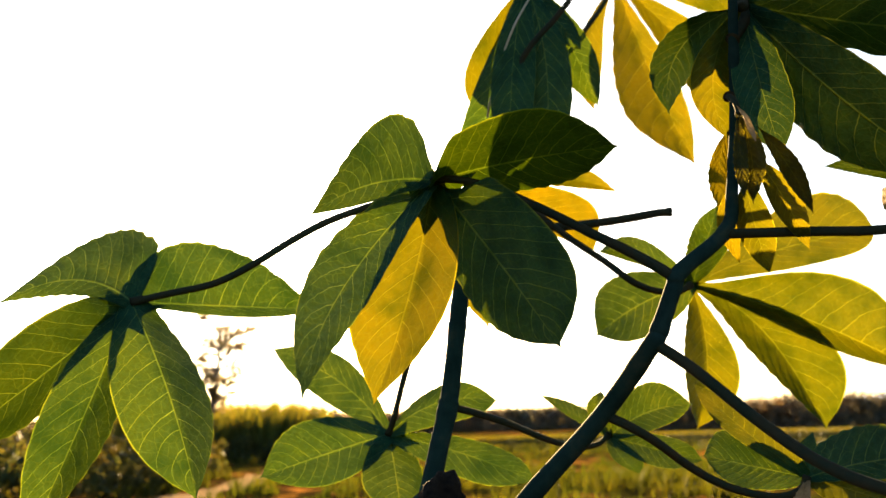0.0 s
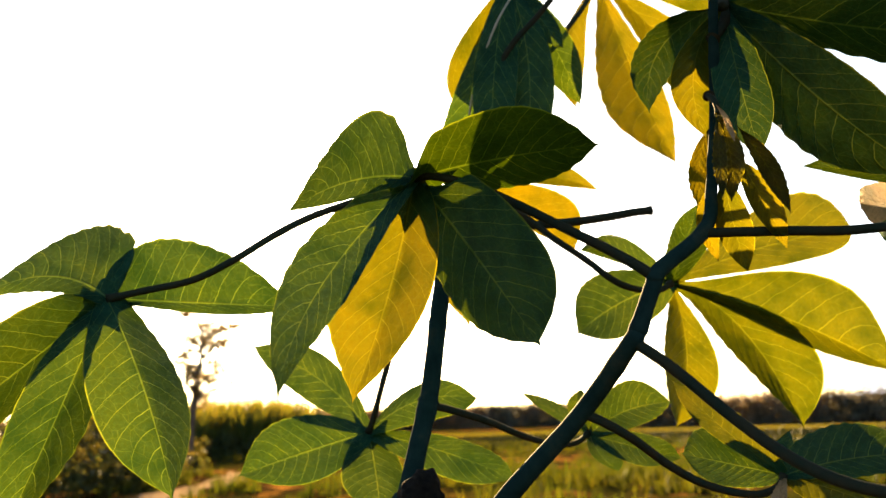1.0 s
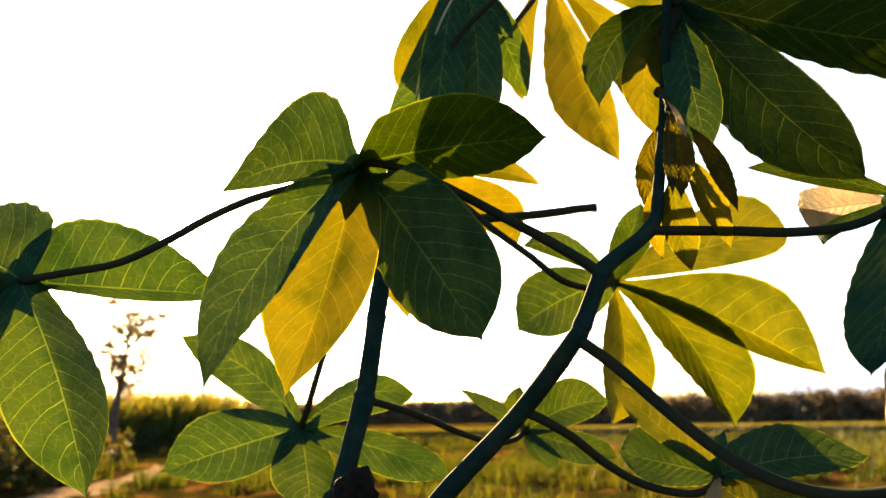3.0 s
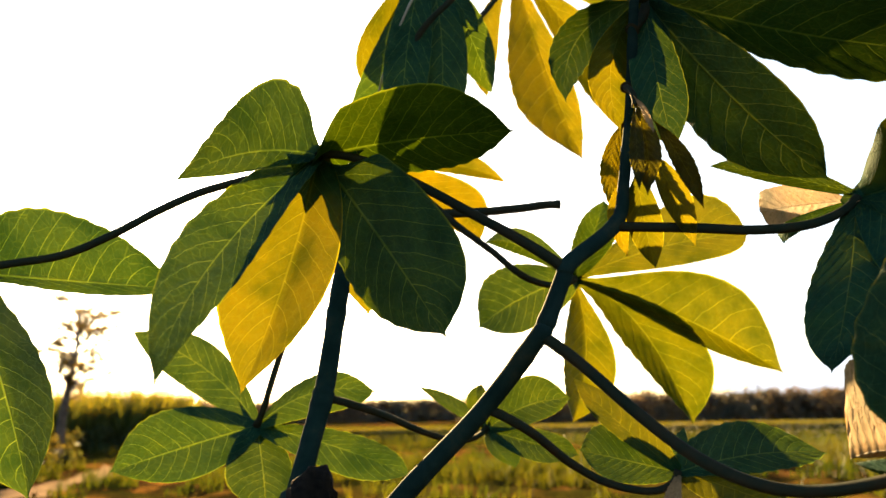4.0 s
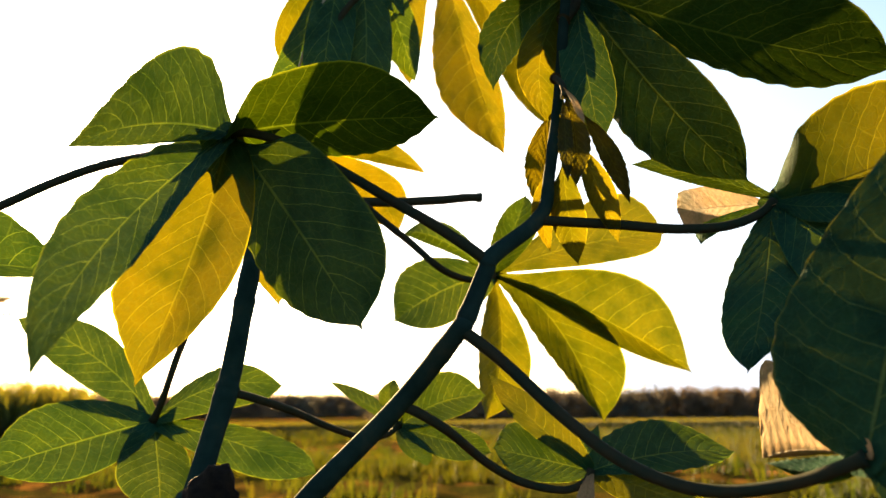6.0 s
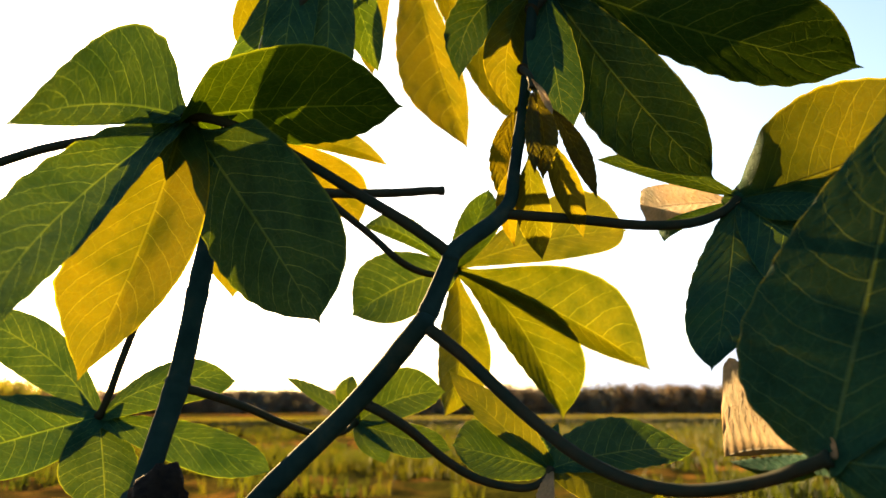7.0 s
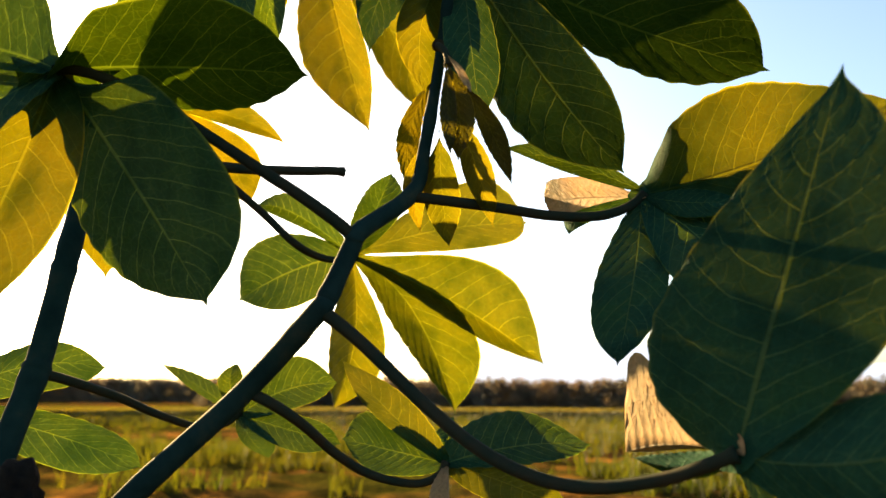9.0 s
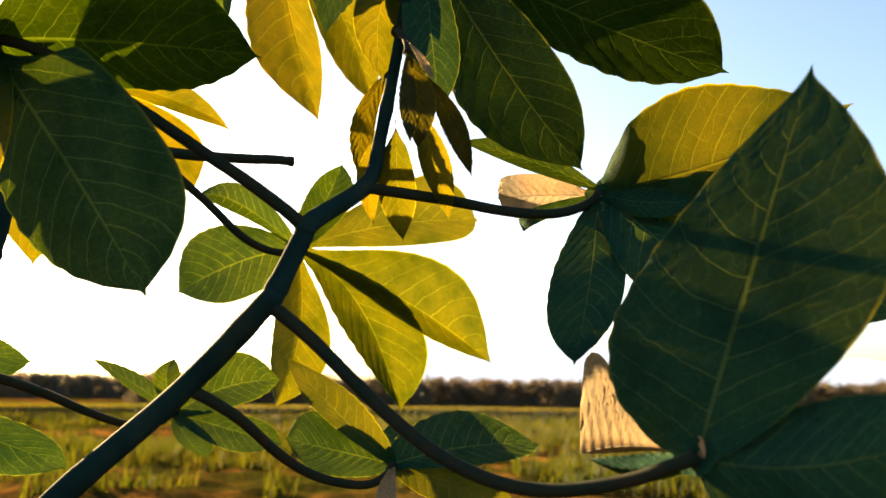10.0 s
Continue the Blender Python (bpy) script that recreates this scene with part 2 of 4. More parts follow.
def stem(plant, rows, label, rings=()):
    """A tapering stem, with a raised ring where a leaf has stood."""
    bm = bmesh.new()
    path = smooth_path(rows, 26)
    rows = []
    for i, q in enumerate(path):
        node = 0.0004 * max(0, math.cos(i * 0.17)) ** 8
        for p in rings:
            d = q[2] - p[2]
            node += 0.0011 * math.exp(-(d / 0.0014) ** 2) + 0.0005 * math.exp(-((d + 0.005) / 0.004) ** 2)
        rows.append((*q[:3], q[3] * (1 + 0.012 * math.sin(i * 0.28)) + node))
    tube(bm, rows, 16)
    return part("stem", bm, STEM, plant, label)


def cut_petiole(plant, points, radius):
    bm = bmesh.new()
    rows = smooth_path(points, 5)
    last = len(rows) - 1
    tube(bm, [(*q, radius * (1.25 - 0.25 * i / last) + (0.0006 if i > last - 2 else 0)) for i, q in enumerate(rows)], 10)
    return part("petiole", bm, PETIOLE, plant, "cut bare petiole with a browned end")


def thin_petiole(plant, points, radius):
    bm = bmesh.new()
    tube(bm, [(*q, radius) for q in smooth_path(points, 6)], 8)
    return part("petiole", bm, PALE_STALK, plant, "thin pale sunlit petiole")


def stump(plant, at):
    """The withered end of a broken shoot beside the stem."""
    bm = bmesh.new()
    bmesh.ops.create_icosphere(bm, subdivisions=4, radius=1)
    for v in bm.verts:
        q = v.co.copy()
        k = 1 + 0.28 * noise.noise(q * 1.7) + 0.13 * noise.noise(q * 4.5) + 0.05 * noise.noise(q * 11)
        v.co = Vector((q.x * 0.0145 * k, q.y * 0.013 * k, q.z * 0.023 * k)) + Vector(at)
    return part("stump", bm, WITHERED, plant, "black withered stump of a shoot")


PALE_STALK = plain("pale_stalk", [(0.3, (0.20, 0.19, 0.13)), (0.7, (0.32, 0.28, 0.2))], 90, 0.6, 0.0, 0.2)
WITHERED = plain("withered_bark", [(0.3, (0.004, 0.004, 0.004)), (0.7, (0.014, 0.011, 0.008))], 160, 0.85, 0.003, 0.05)

# ---- ground and distance ----
def soil_material():
    m, n, l, b, o = material("field_soil")
    big, mid, fine = noised(n, l, 0.11, 5), noised(n, l, 1.3, 6), noised(n, l, 14, 5)
    earth = ramp(n, [(0.36, (0.010, 0.006, 0.004)), (0.5, (0.034, 0.016, 0.006)), (0.62, (0.19, 0.080, 0.016))])
    l.new(mid.outputs["Fac"], earth.inputs["Fac"])
    weed = ramp(n, [(0.35, (0.006, 0.009, 0.002)), (0.65, (0.036, 0.032, 0.004))])
    l.new(fine.outputs["Fac"], weed.inputs["Fac"])
    where = ramp(n, [(0.42, (0, 0, 0)), (0.56, (1, 1, 1))])
    l.new(big.outputs["Fac"], where.inputs["Fac"])
    l.new(mixed(n, l, where.outputs["Color"], earth.outputs["Color"], weed.outputs["Color"]), b.inputs["Base Color"])
    b.inputs["Roughness"].default_value, b.inputs["Specular IOR Level"].default_value = 1.0, 0.0
    u = n.new("ShaderNodeBump")
    u.inputs["Strength"].default_value, u.inputs["Distance"].default_value = 0.8, 0.08
    l.new(mid.outputs["Fac"], u.inputs["Height"])
    l.new(u.outputs["Normal"], b.inputs["Normal"])
    return m


def foliage_material(name, skin, glow, share, scale):
    """Far leaves and grass, seen as a mass: each blade or clump its own shade."""
    m, n, l, b, o = material(name)
    geo = n.new("ShaderNodeNewGeometry")
    each = ramp(n, [(0.0, (0.55, 0.6, 0.6)), (0.6, (1, 1, 1)), (1.0, (1.5, 1.25, 0.9))])
    l.new(geo.outputs["Random Per Island"], each.inputs["Fac"])
    t = noised(n, l, scale, 4)
    tint = ramp(n, [(0.35, (0.7, 0.9, 0.9)), (0.65, (1.3, 1.05, 0.8))])
    l.new(t.outputs["Fac"], tint.inputs["Fac"])
    both = mixed(n, l, 1.0, each.outputs["Color"], tint.outputs["Color"], "MULTIPLY")
    l.new(mixed(n, l, 1.0, both, skin, "MULTIPLY"), b.inputs["Base Color"])
    b.inputs["Roughness"].default_value, b.inputs["Specular IOR Level"].default_value = 0.7, 0.2
    tr = n.new("ShaderNodeBsdfTranslucent")
    l.new(mixed(n, l, 1.0, both, glow, "MULTIPLY"), tr.inputs["Color"])
    mix = n.new("ShaderNodeMixShader")
    mix.inputs[0].default_value = share
    l.new(b.outputs[0], mix.inputs[1])
    l.new(tr.outputs[0], mix.inputs[2])
    l.new(mix.outputs[0], o.inputs["Surface"])
    return m


SOIL = soil_material()
GRASS = foliage_material("grass_blades", (0.008, 0.020, 0.004), (0.050, 0.054, 0.002), 0.5, 0.35)
CROP = foliage_material("crop_leaves", (0.008, 0.016, 0.006), (0.007, 0.009, 0.002), 0.4, 0.1)
# far woods: distance haze put into the pale leaf colours, stronger in HAZY
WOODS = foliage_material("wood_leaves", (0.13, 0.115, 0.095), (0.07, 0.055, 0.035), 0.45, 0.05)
HAZY = foliage_material("hazy_wood_leaves", (0.15, 0.13, 0.11), (0.13, 0.105, 0.08), 0.45, 0.05)
TREE = foliage_material("tree_leaves", (0.03, 0.035, 0.015), (0.15, 0.11, 0.04), 0.5, 0.6)
BUSH = foliage_material("bush_leaves", (0.035, 0.05, 0.018), (0.07, 0.065, 0.010), 0.45, 0.6)
CANE = foliage_material("cane_leaves", (0.05, 0.07, 0.018), (0.13, 0.115, 0.010), 0.55, 0.3)
TRUNK = plain("tree_bark", [(0.3, (0.03, 0.022, 0.016)), (0.7, (0.09, 0.07, 0.05))], 6, 0.9, 0.02)
TRAIL = plain("trodden_earth", [(0.3, (0.12, 0.08, 0.045)), (0.7, (0.20, 0.14, 0.085))], 2.5, 1.0, 0.02, 0.0)
rng = np.random.default_rng(7)


def polar(az, r):
    """A place on the ground: degrees to the left of +y, metres from the first eye."""
    return -math.sin(radians(az)) * r, math.cos(radians(az)) * r


def lift(x, y):
    """The ground's height: furrows and clods near by, flat far off."""
    r = math.hypot(x, y)
    k = max(0.0, min(1.0, (r - 3) / 5)) * max(0.0, 1 - r / 90)
    fall = 1.17 * max(0.0, min(1.0, (r - 25) / 95))      # the field slopes down to the woods
    return k * (0.10 * noise.noise((x * 0.35, y * 0.35, 0)) + 0.11 * noise.noise((x * 1.3, y * 1.3, 5)) + 0.06 * noise.noise((x * 3.1, y * 3.1, 9))) - fall


def ground_mesh():
    bm = bmesh.new()
    radii = [0.0, 1, 2, 4, 6, 7.5] + [8.5 * 1.018 ** i for i in range(142)] + [120, 150, 190, 300, 600, 1200, 3500]
    n = 480
    rings = []
    for r in radii:
        if r == 0:
            continue
        ring = []
        for k in range(n):
            x, y = r * math.sin(2 * math.pi * k / n), r * math.cos(2 * math.pi * k / n)
            ring.append(bm.verts.new((x, y, lift(x, y))))
        rings.append(ring)
    mid = bm.verts.new((0, 0, 0))
    for k in range(n):
        bm.faces.new((mid, rings[0][(k + 1) % n], rings[0][k]))
    for a, b in zip(rings, rings[1:]):
        for k in range(n):
            bm.faces.new((a[k], a[(k + 1) % n], b[(k + 1) % n], b[k]))
    return bm


ground = tagged(new("ground", mesh_of(ground_mesh(), "ground", [SOIL])), "brown field soil with clods and weeds", "ground", kind="structure")


def blades(centres, heights, width, lean, per):
    """Tufts of blades: for each centre some bent blades of two quads."""
    n = len(centres) * per
    c = np.repeat(centres, per, 0) + np.c_[rng.normal(0, 0.05, (n, 2)), np.zeros(n)]
    h = np.repeat(heights, per) * rng.uniform(0.5, 1.15, n)
    a = rng.uniform(0, 2 * np.pi, n)
    out = np.c_[np.cos(a), np.sin(a), np.zeros(n)] * (h * lean * rng.uniform(0.2, 1, n))[:, None]
    b = rng.uniform(0, 2 * np.pi, n)
    w = np.c_[np.cos(b), np.sin(b), np.zeros(n)] * (width * rng.uniform(0.6, 1.3, n))[:, None]
    up = np.c_[np.zeros((n, 2)), h]
    v = np.stack([c - w, c + w, c + w * 0.8 + up * 0.6 + out * 0.4, c - w * 0.8 + up * 0.6 + out * 0.4, c + up + out], 1).reshape(-1, 3)
    i = np.arange(n)[:, None] * 5
    quads, tris = (i + [0, 1, 2, 3]).tolist(), (i + [3, 2, 4]).tolist()
    return v, quads + tris


def stuff(name, v, faces, mat, label, category):
    me = bpy.data.meshes.new(name)
    me.from_pydata(v.tolist(), [], faces)
    me.materials.append(mat)
    return tagged(new(name, me), label, category, kind="stuff")


TRAIL_ROWS = [(33, 9.5, 0.35), (25, 11.5, 0.4), (18.5, 14.5, 0.42), (14.5, 18, 0.42), (12.5, 23, 0.4), (12.5, 30, 0.35)]      # azimuth, distance, half width


def scatter(n, az0, az1, r0, r1, cover):
    """Places in a sector, thinned by a patchy cover."""
    az, r = rng.uniform(az0, az1, n), np.sqrt(rng.uniform(r0 ** 2, r1 ** 2, n))
    off = np.abs(az - np.interp(r, [q[1] for q in TRAIL_ROWS], [q[0] for q in TRAIL_ROWS])) * np.radians(r)
    az, r = az[off > 0.62], r[off > 0.62]      # the trail stays bare
    x, y = -np.sin(np.radians(az)) * r, np.cos(np.radians(az)) * r
    keep = [0.8 * noise.noise((px * 0.16, py * 0.16, 3)) + 0.9 * noise.noise((px * 0.9, py * 0.9, 4)) + cover + 0.45 * min(1.0, max(0.0, (q - 20) / 14)) > rng.uniform(-0.1, 0.3) for px, py, q in zip(x, y, -az)]
    x, y = x[keep], y[keep]
    return np.c_[x, y, [lift(px, py) - 0.01 for px, py in zip(x, y)]]


near = np.r_[scatter(4000, -75, 42, 8, 12.5, -0.42), scatter(13000, -75, 42, 12.5, 20, -0.16)]
far = scatter(9000, -75, 42, 20, 34, 0.0)
v, f = blades(np.r_[near, far], np.r_[rng.uniform(0.14, 0.42, len(near)), rng.uniform(0.18, 0.40, len(far))], 0.011, 0.45, 7)
stuff("grass", v, f, GRASS, "golden backlit tufts of field grass", "grass")


def crowd(spots, size, per, leaf_size, flat=0.8):
    """Clumps of leaf quads round the spots: x, y, z and a radius each."""
    n = len(spots) * per
    s = np.repeat(spots, per, 0)
    d = rng.normal(0, 1, (n, 3))
    d /= np.linalg.norm(d, axis=1)[:, None]
    c = s[:, :3] + d * (s[:, 3] * np.abs(rng.normal(0, 0.72, n)))[:, None] * [1, 1, flat]
    a, b = rng.normal(0, 1, (n, 3)), rng.normal(0, 1, (n, 3))
    a /= np.linalg.norm(a, axis=1)[:, None]
    b = np.cross(a, b)
    b /= np.linalg.norm(b, axis=1)[:, None]
    k = (leaf_size * rng.uniform(0.5, 1.4, n))[:, None]
    v = np.stack([c - a * k, c - b * k * 0.5, c + a * k, c + b * k * 0.5], 1).reshape(-1, 3)
    return v, (np.arange(n)[:, None] * 4 + [0, 1, 2, 3]).tolist()


def woods(name, az0, az1, r, depth, low, high, step, leaf_size, per, mat, label):
    spots = []
    az = az0
    while az < az1:
        for row in range(2):
            x, y = polar(az + rng.uniform(-0.3, 0.3), r + row * depth + rng.uniform(-0.3, 0.3) * depth)
            h = low + (high - low) * max(0, min(1, 0.5 + 0.8 * noise.noise((az * 0.35, row, 2)) + rng.uniform(-0.2, 0.2)))
            for k in range(5):
                z = h * (0.06 + 0.19 * k) + lift(x, y)
                spots.append((x + rng.normal(0, h * 0.16), y, z, h * 0.27))
        az += step
    v, f = crowd(np.array(spots), 1, per, leaf_size)
    return stuff(name, v, f, mat, label, "trees")


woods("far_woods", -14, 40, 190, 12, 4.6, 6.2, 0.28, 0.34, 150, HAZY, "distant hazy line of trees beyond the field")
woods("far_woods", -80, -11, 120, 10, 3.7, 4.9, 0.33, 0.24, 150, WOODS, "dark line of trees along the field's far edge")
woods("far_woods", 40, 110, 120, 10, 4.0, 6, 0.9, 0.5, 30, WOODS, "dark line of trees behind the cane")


def crop_band(near_edge, far_edge, height, density, mat, label):
    """A long strip of crop across the field, square to its main direction."""
    n = int((far_edge - near_edge) * 210 * density)
    along, q = rng.uniform(-75, 135, n), rng.uniform(near_edge, far_edge, n)
    d = radians(22)
    x, y = q * math.sin(d) + along * math.cos(d), q * math.cos(d) - along * math.sin(d)
    ok = (np.degrees(np.arctan2(-x, y)) < 8) | (q > 62)
    x, y = x[ok], y[ok]
    v, f = blades(np.c_[x, y, [lift(a, b) - 0.01 for a, b in zip(x, y)]], rng.uniform(0.7, 1.1, len(x)) * height, 0.025, 0.5, 4)
    return stuff("crop_strip", v, f, mat, label, "crop")


LIGHT_CROP = foliage_material("pale_crop_leaves", (0.03, 0.04, 0.010), (0.080, 0.072, 0.005), 0.5, 0.1)
crop_band(28, 32.5, 0.34, 14, CROP, "dark green strip of field crop")
crop_band(35.5, 41, 0.16, 9, LIGHT_CROP, "pale green strip of low field crop")
crop_band(44, 50, 0.42, 14, CROP, "tall dark green strip of field crop")
crop_band(66, 108, 0.30, 4, LIGHT_CROP, "pale green strip of low field crop")


def cane_patch():
    az, r = rng.uniform(9.5, 24, 1500), rng.uniform(30, 44, 1500)
    x, y = -np.sin(np.radians(az)) * r, np.cos(np.radians(az)) * r
    v, f = blades(np.c_[x, y, [lift(a, b) for a, b in zip(x, y)]], rng.uniform(1.5, 2.6, 1500), 0.05, 0.45, 12)
    return stuff("cane_thicket", v, f, CANE, "thicket of tall sunlit cane beside the trail", "cane")


cane_patch()


def tree(az, r, height, spread, seed, label, lean=0.0, crown_from=0.55):
    """A tapered trunk, limbs and a crown of small leaves in loose clumps."""
    rnd = random.Random(seed)
    x, y = polar(az, r)
    ob = tagged(new("tree"), label, "tree")
    bm = bmesh.new()
    low = lift(x, y)
    top = Vector((x + lean, y, height * 0.86 + low))
    body = smooth_path([(x, y, low - 0.1, height * 0.028), (x + lean * 0.2, y, low + height * 0.3, height * 0.022), (x + lean * 0.5 + 0.1, y, low + height * 0.6, height * 0.014), (*top, height * 0.005)], 5)
    tube(bm, body, 9)
    spots = []
    for i in range(22):
        k = crown_from + (1 - crown_from) * i / 22
        q = body[min(len(body) - 1, int(k * (len(body) - 1)))]
        a = rnd.uniform(0, 6.28)
        d = Vector((math.cos(a), math.sin(a), rnd.uniform(0.1, 0.7))) * spread * rnd.uniform(0.5, 1.0)
        e = Vector(q[:3]) + d
        tube(bm, [(*(Vector(q[:3]).lerp(e, t) + Vector((0, 0, 0.12 * spread * math.sin(3 * t)))), q[3] * 0.6 * (1 - 0.8 * t) + 0.006) for t in (0, 0.33, 0.66, 1)], 5)
        spots += [(*(Vector(q[:3]).lerp(e, t) + Vector((rnd.uniform(-0.2, 0.2), rnd.uniform(-0.2, 0.2), rnd.uniform(-0.1, 0.25))) * spread), spread * rnd.uniform(0.22, 0.45)) for t in (0.45, 0.7, 0.9, 1.05)]
    part("trunk", bm, TRUNK, ob)
    v, f = crowd(np.array(spots), 1, 60, 0.05, 0.35)
    me = bpy.data.meshes.new("crown")
    me.from_pydata(v.tolist(), [], f)
    me.materials.append(TREE)
    crown = new("crown", me)
    crown.parent = ob
    return ob


tree(17.6, 22, 4.6, 1.0, 3, "slim roadside tree with a thin ragged crown", 0.25, 0.45)
tree(8.5, 85, 5.2, 2.4, 5, "lone round tree far out in the field", 0.0, 0.3)


def bush(az, r, size, label):
    x, y = polar(az, r)
    n = 26
    d = rng.normal(0, 1, (n, 3))
    spots = np.c_[x + d[:, 0] * size * 0.5, y + d[:, 1] * size * 0.4, np.abs(d[:, 2]) * size * 0.35 + size * 0.15 + lift(x, y), np.full(n, size * 0.28)]
    v, f = crowd(spots, 1, 60, 0.07)
    me = bpy.data.meshes.new("bush")
    me.from_pydata(v.tolist(), [], f)
    me.materials.append(BUSH)
    return tagged(new("bush", me), label, "bush", "bushes by the trail")


for az, r, size in ((21.5, 17, 0.9), (24.5, 16, 1.0), (19.5, 20, 0.9), (14.5, 30, 1.2), (11.5, 28, 0.8), (27.5, 14.5, 1.3), (31, 14, 1.4), (23, 15.5, 1.3)):
    bush(az, r, size, "dark leafy bush beside the trail")


def trail():
    rows = smooth_path(TRAIL_ROWS, 8)
    bm = bmesh.new()
    prev = None
    for az, r, w in rows:
        line = []
        for k in range(5):
            x, y = polar(az + math.degrees((k / 2 - 1) * w / r), r + 0.25 * (k / 2 - 1))
            line.append(bm.verts.new((x, y, lift(x, y) + 0.03 - 0.015 * abs(k - 2))))
        if prev:
            for k in range(4):
                bm.faces.new((prev[k], prev[k + 1], line[k + 1], line[k]))
        prev = line
    return tagged(new("path", mesh_of(bm, "path", [TRAIL])), "pale trodden earth path through the grass", "path", kind="structure")


trail()


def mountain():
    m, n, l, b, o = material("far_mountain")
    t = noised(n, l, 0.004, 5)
    # distance haze put into the ridge's pale colour and a weak glow
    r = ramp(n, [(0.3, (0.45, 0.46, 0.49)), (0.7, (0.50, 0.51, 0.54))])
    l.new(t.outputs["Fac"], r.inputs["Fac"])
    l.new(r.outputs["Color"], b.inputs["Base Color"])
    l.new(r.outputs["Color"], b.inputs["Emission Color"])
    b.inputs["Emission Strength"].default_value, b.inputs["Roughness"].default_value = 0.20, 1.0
    bm = bmesh.new()
    low, high = [], []
    for i in range(160):
        az = -85 + 70 * i / 159
        x, y = polar(az, 2800)
        k = math.exp(-((az + 41) / 9) ** 2) + 0.55 * math.exp(-((az + 62) / 10) ** 2)
        h = 20 + 170 * k + 22 * noise.noise((az * 0.25, 0, 0)) + 7 * noise.noise((az * 0.9, 0, 3))
        low.append(bm.verts.new((x, y, -5)))
        high.append(bm.verts.new((x * 1.01, y * 1.01, max(4, h))))
    for i in range(159):
        bm.faces.new((low[i], low[i + 1], high[i + 1], high[i]))
    return tagged(new("backdrop", mesh_of(bm, "backdrop", [m])), "hazy pale blue mountain ridge on the horizon", "mountain", kind="structure")


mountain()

# ---- the plants ----
plant_a = tagged(new("cassava_plant"), "forked cassava plant with long petioles, standing in field soil", "plant", "cassava plants")
plant_b = tagged(new("cassava_plant"), "cassava plant with an upright stem and yellow sunlit leaves", "plant", "cassava plants")
# ---- plant numbers ----
stem(plant_a, [(-0.12, 0.42, -0.05, 0.01184), (-0.12, 0.42, 0.3, 0.00999), (-0.1, 0.42, 0.6, 0.00814), (-0.0490, 0.5540, 0.9786) + (0.00696,), (0.0359, 0.4954, 1.0879) + (0.00614,), (0.0904, 0.4572, 1.1497) + (0.00555,), (0.1148, 0.4205, 1.1879) + (0.00533,), (0.1196, 0.4176, 1.1957) + (0.00518,), (0.1293, 0.4129, 1.2203) + (0.00474,), (0.1341, 0.4117, 1.2297) + (0.00474,), (0.1646, 0.4172, 1.2543) + (0.00414,), (0.1717, 0.4182, 1.2808) + (0.0034,), (0.1740, 0.4073, 1.3225) + (0.00296,), (0.1722, 0.3927, 1.3584) + (0.00281,), (0.1688, 0.3748, 1.3910) + (0.00252,)], "dark green cassava stem forking upwards")
stem(plant_b, [(-0.07, 0.42, -0.05, 0.01184), (-0.065, 0.43, 0.3, 0.00925), (-0.05, 0.43, 0.7, 0.0074), (-0.0229, 0.5033, 1.0632) + (0.00681,), (-0.0160, 0.5056, 1.0968) + (0.00666,), (-0.0076, 0.5077, 1.1318) + (0.00651,), (0.0015, 0.5195, 1.1687) + (0.00636,), (0.0096, 0.5369, 1.2257) + (0.00622,), (0.0164, 0.5559, 1.2762) + (0.00577,), (0.0243, 0.5709, 1.3213) + (0.00474,), (0.0328, 0.5790, 1.3526) + (0.0037,)], "dark green upright cassava stem with leaf scars", [(-0.0026, 0.5975, 1.2185), (0.0040, 0.5656, 1.1635), (0.0206, 0.5654, 1.3012)])
leaf(plant_a, [(0.1305, 0.4116, 1.2253), (0.1222, 0.4130, 1.2323), (0.1051, 0.4211, 1.2459), (0.0892, 0.4347, 1.2596), (0.0600, 0.4556, 1.2835), (0.0338, 0.4642, 1.2993), (0.0137, 0.4723, 1.3080), (0.0009, 0.4784, 1.3111), (-0.0048, 0.4837, 1.3113)], (0.0034, 0.0026), "large green cassava leaf with five pointed lobes, backlit", [
    ((-0.0048, 0.4875, 1.3134), (-0.0400, 0.4142, 1.2879), (-0.0662, 0.3531, 1.2515), (0.0059, 0.0051, -0.0076), (0.0008, -0.0126, 0.0394), (0.5, 0.35, 0.8, 1.95), (0.3, 0.5, 0.6, 1.31)),
    ((-0.0048, 0.4875, 1.3134), (-0.0518, 0.3890, 1.2249), (-0.0572, 0.2956, 1.1582), (0.0136, -0.0170, -0.0121), (-0.0191, -0.0071, 0.0081), (0.5, 0.25, 0.9, 1.5), (0.42, 0.35, 0.7, 1.42)),
    # the lobe in full sun, coloured as lit unlike its neighbours
    ((-0.0048, 0.4875, 1.3134), (-0.0212, 0.4613, 1.2332), (-0.0433, 0.4382, 1.1618), (0.0263, -0.0248, -0.0070), (-0.0334, -0.0101, -0.0100), (0.5, 0.3, 0.8, 1.72), (0.62, 0.3, 0.9, 1.15), SUNLIT_YELLOW),
    ((-0.0048, 0.4875, 1.3134), (0.0337, 0.4498, 1.2476), (0.0649, 0.4196, 1.1887), (0.0298, -0.0585, -0.0016), (-0.0167, 0.0427, -0.0186), (0.5, 0.6, 0.7, 2.28), (0.5, 0.3, 0.8, 2.09)),
    ((-0.0048, 0.4875, 1.3134), (0.0538, 0.4589, 1.3161), (0.1119, 0.4321, 1.3136), (-0.0048, -0.0591, 0.0101), (0.0151, 0.0360, -0.0079), (0.45, 0.5, 0.75, 2.18), (0.5, 0.65, 0.8, 2.47)),
], web=0.25)
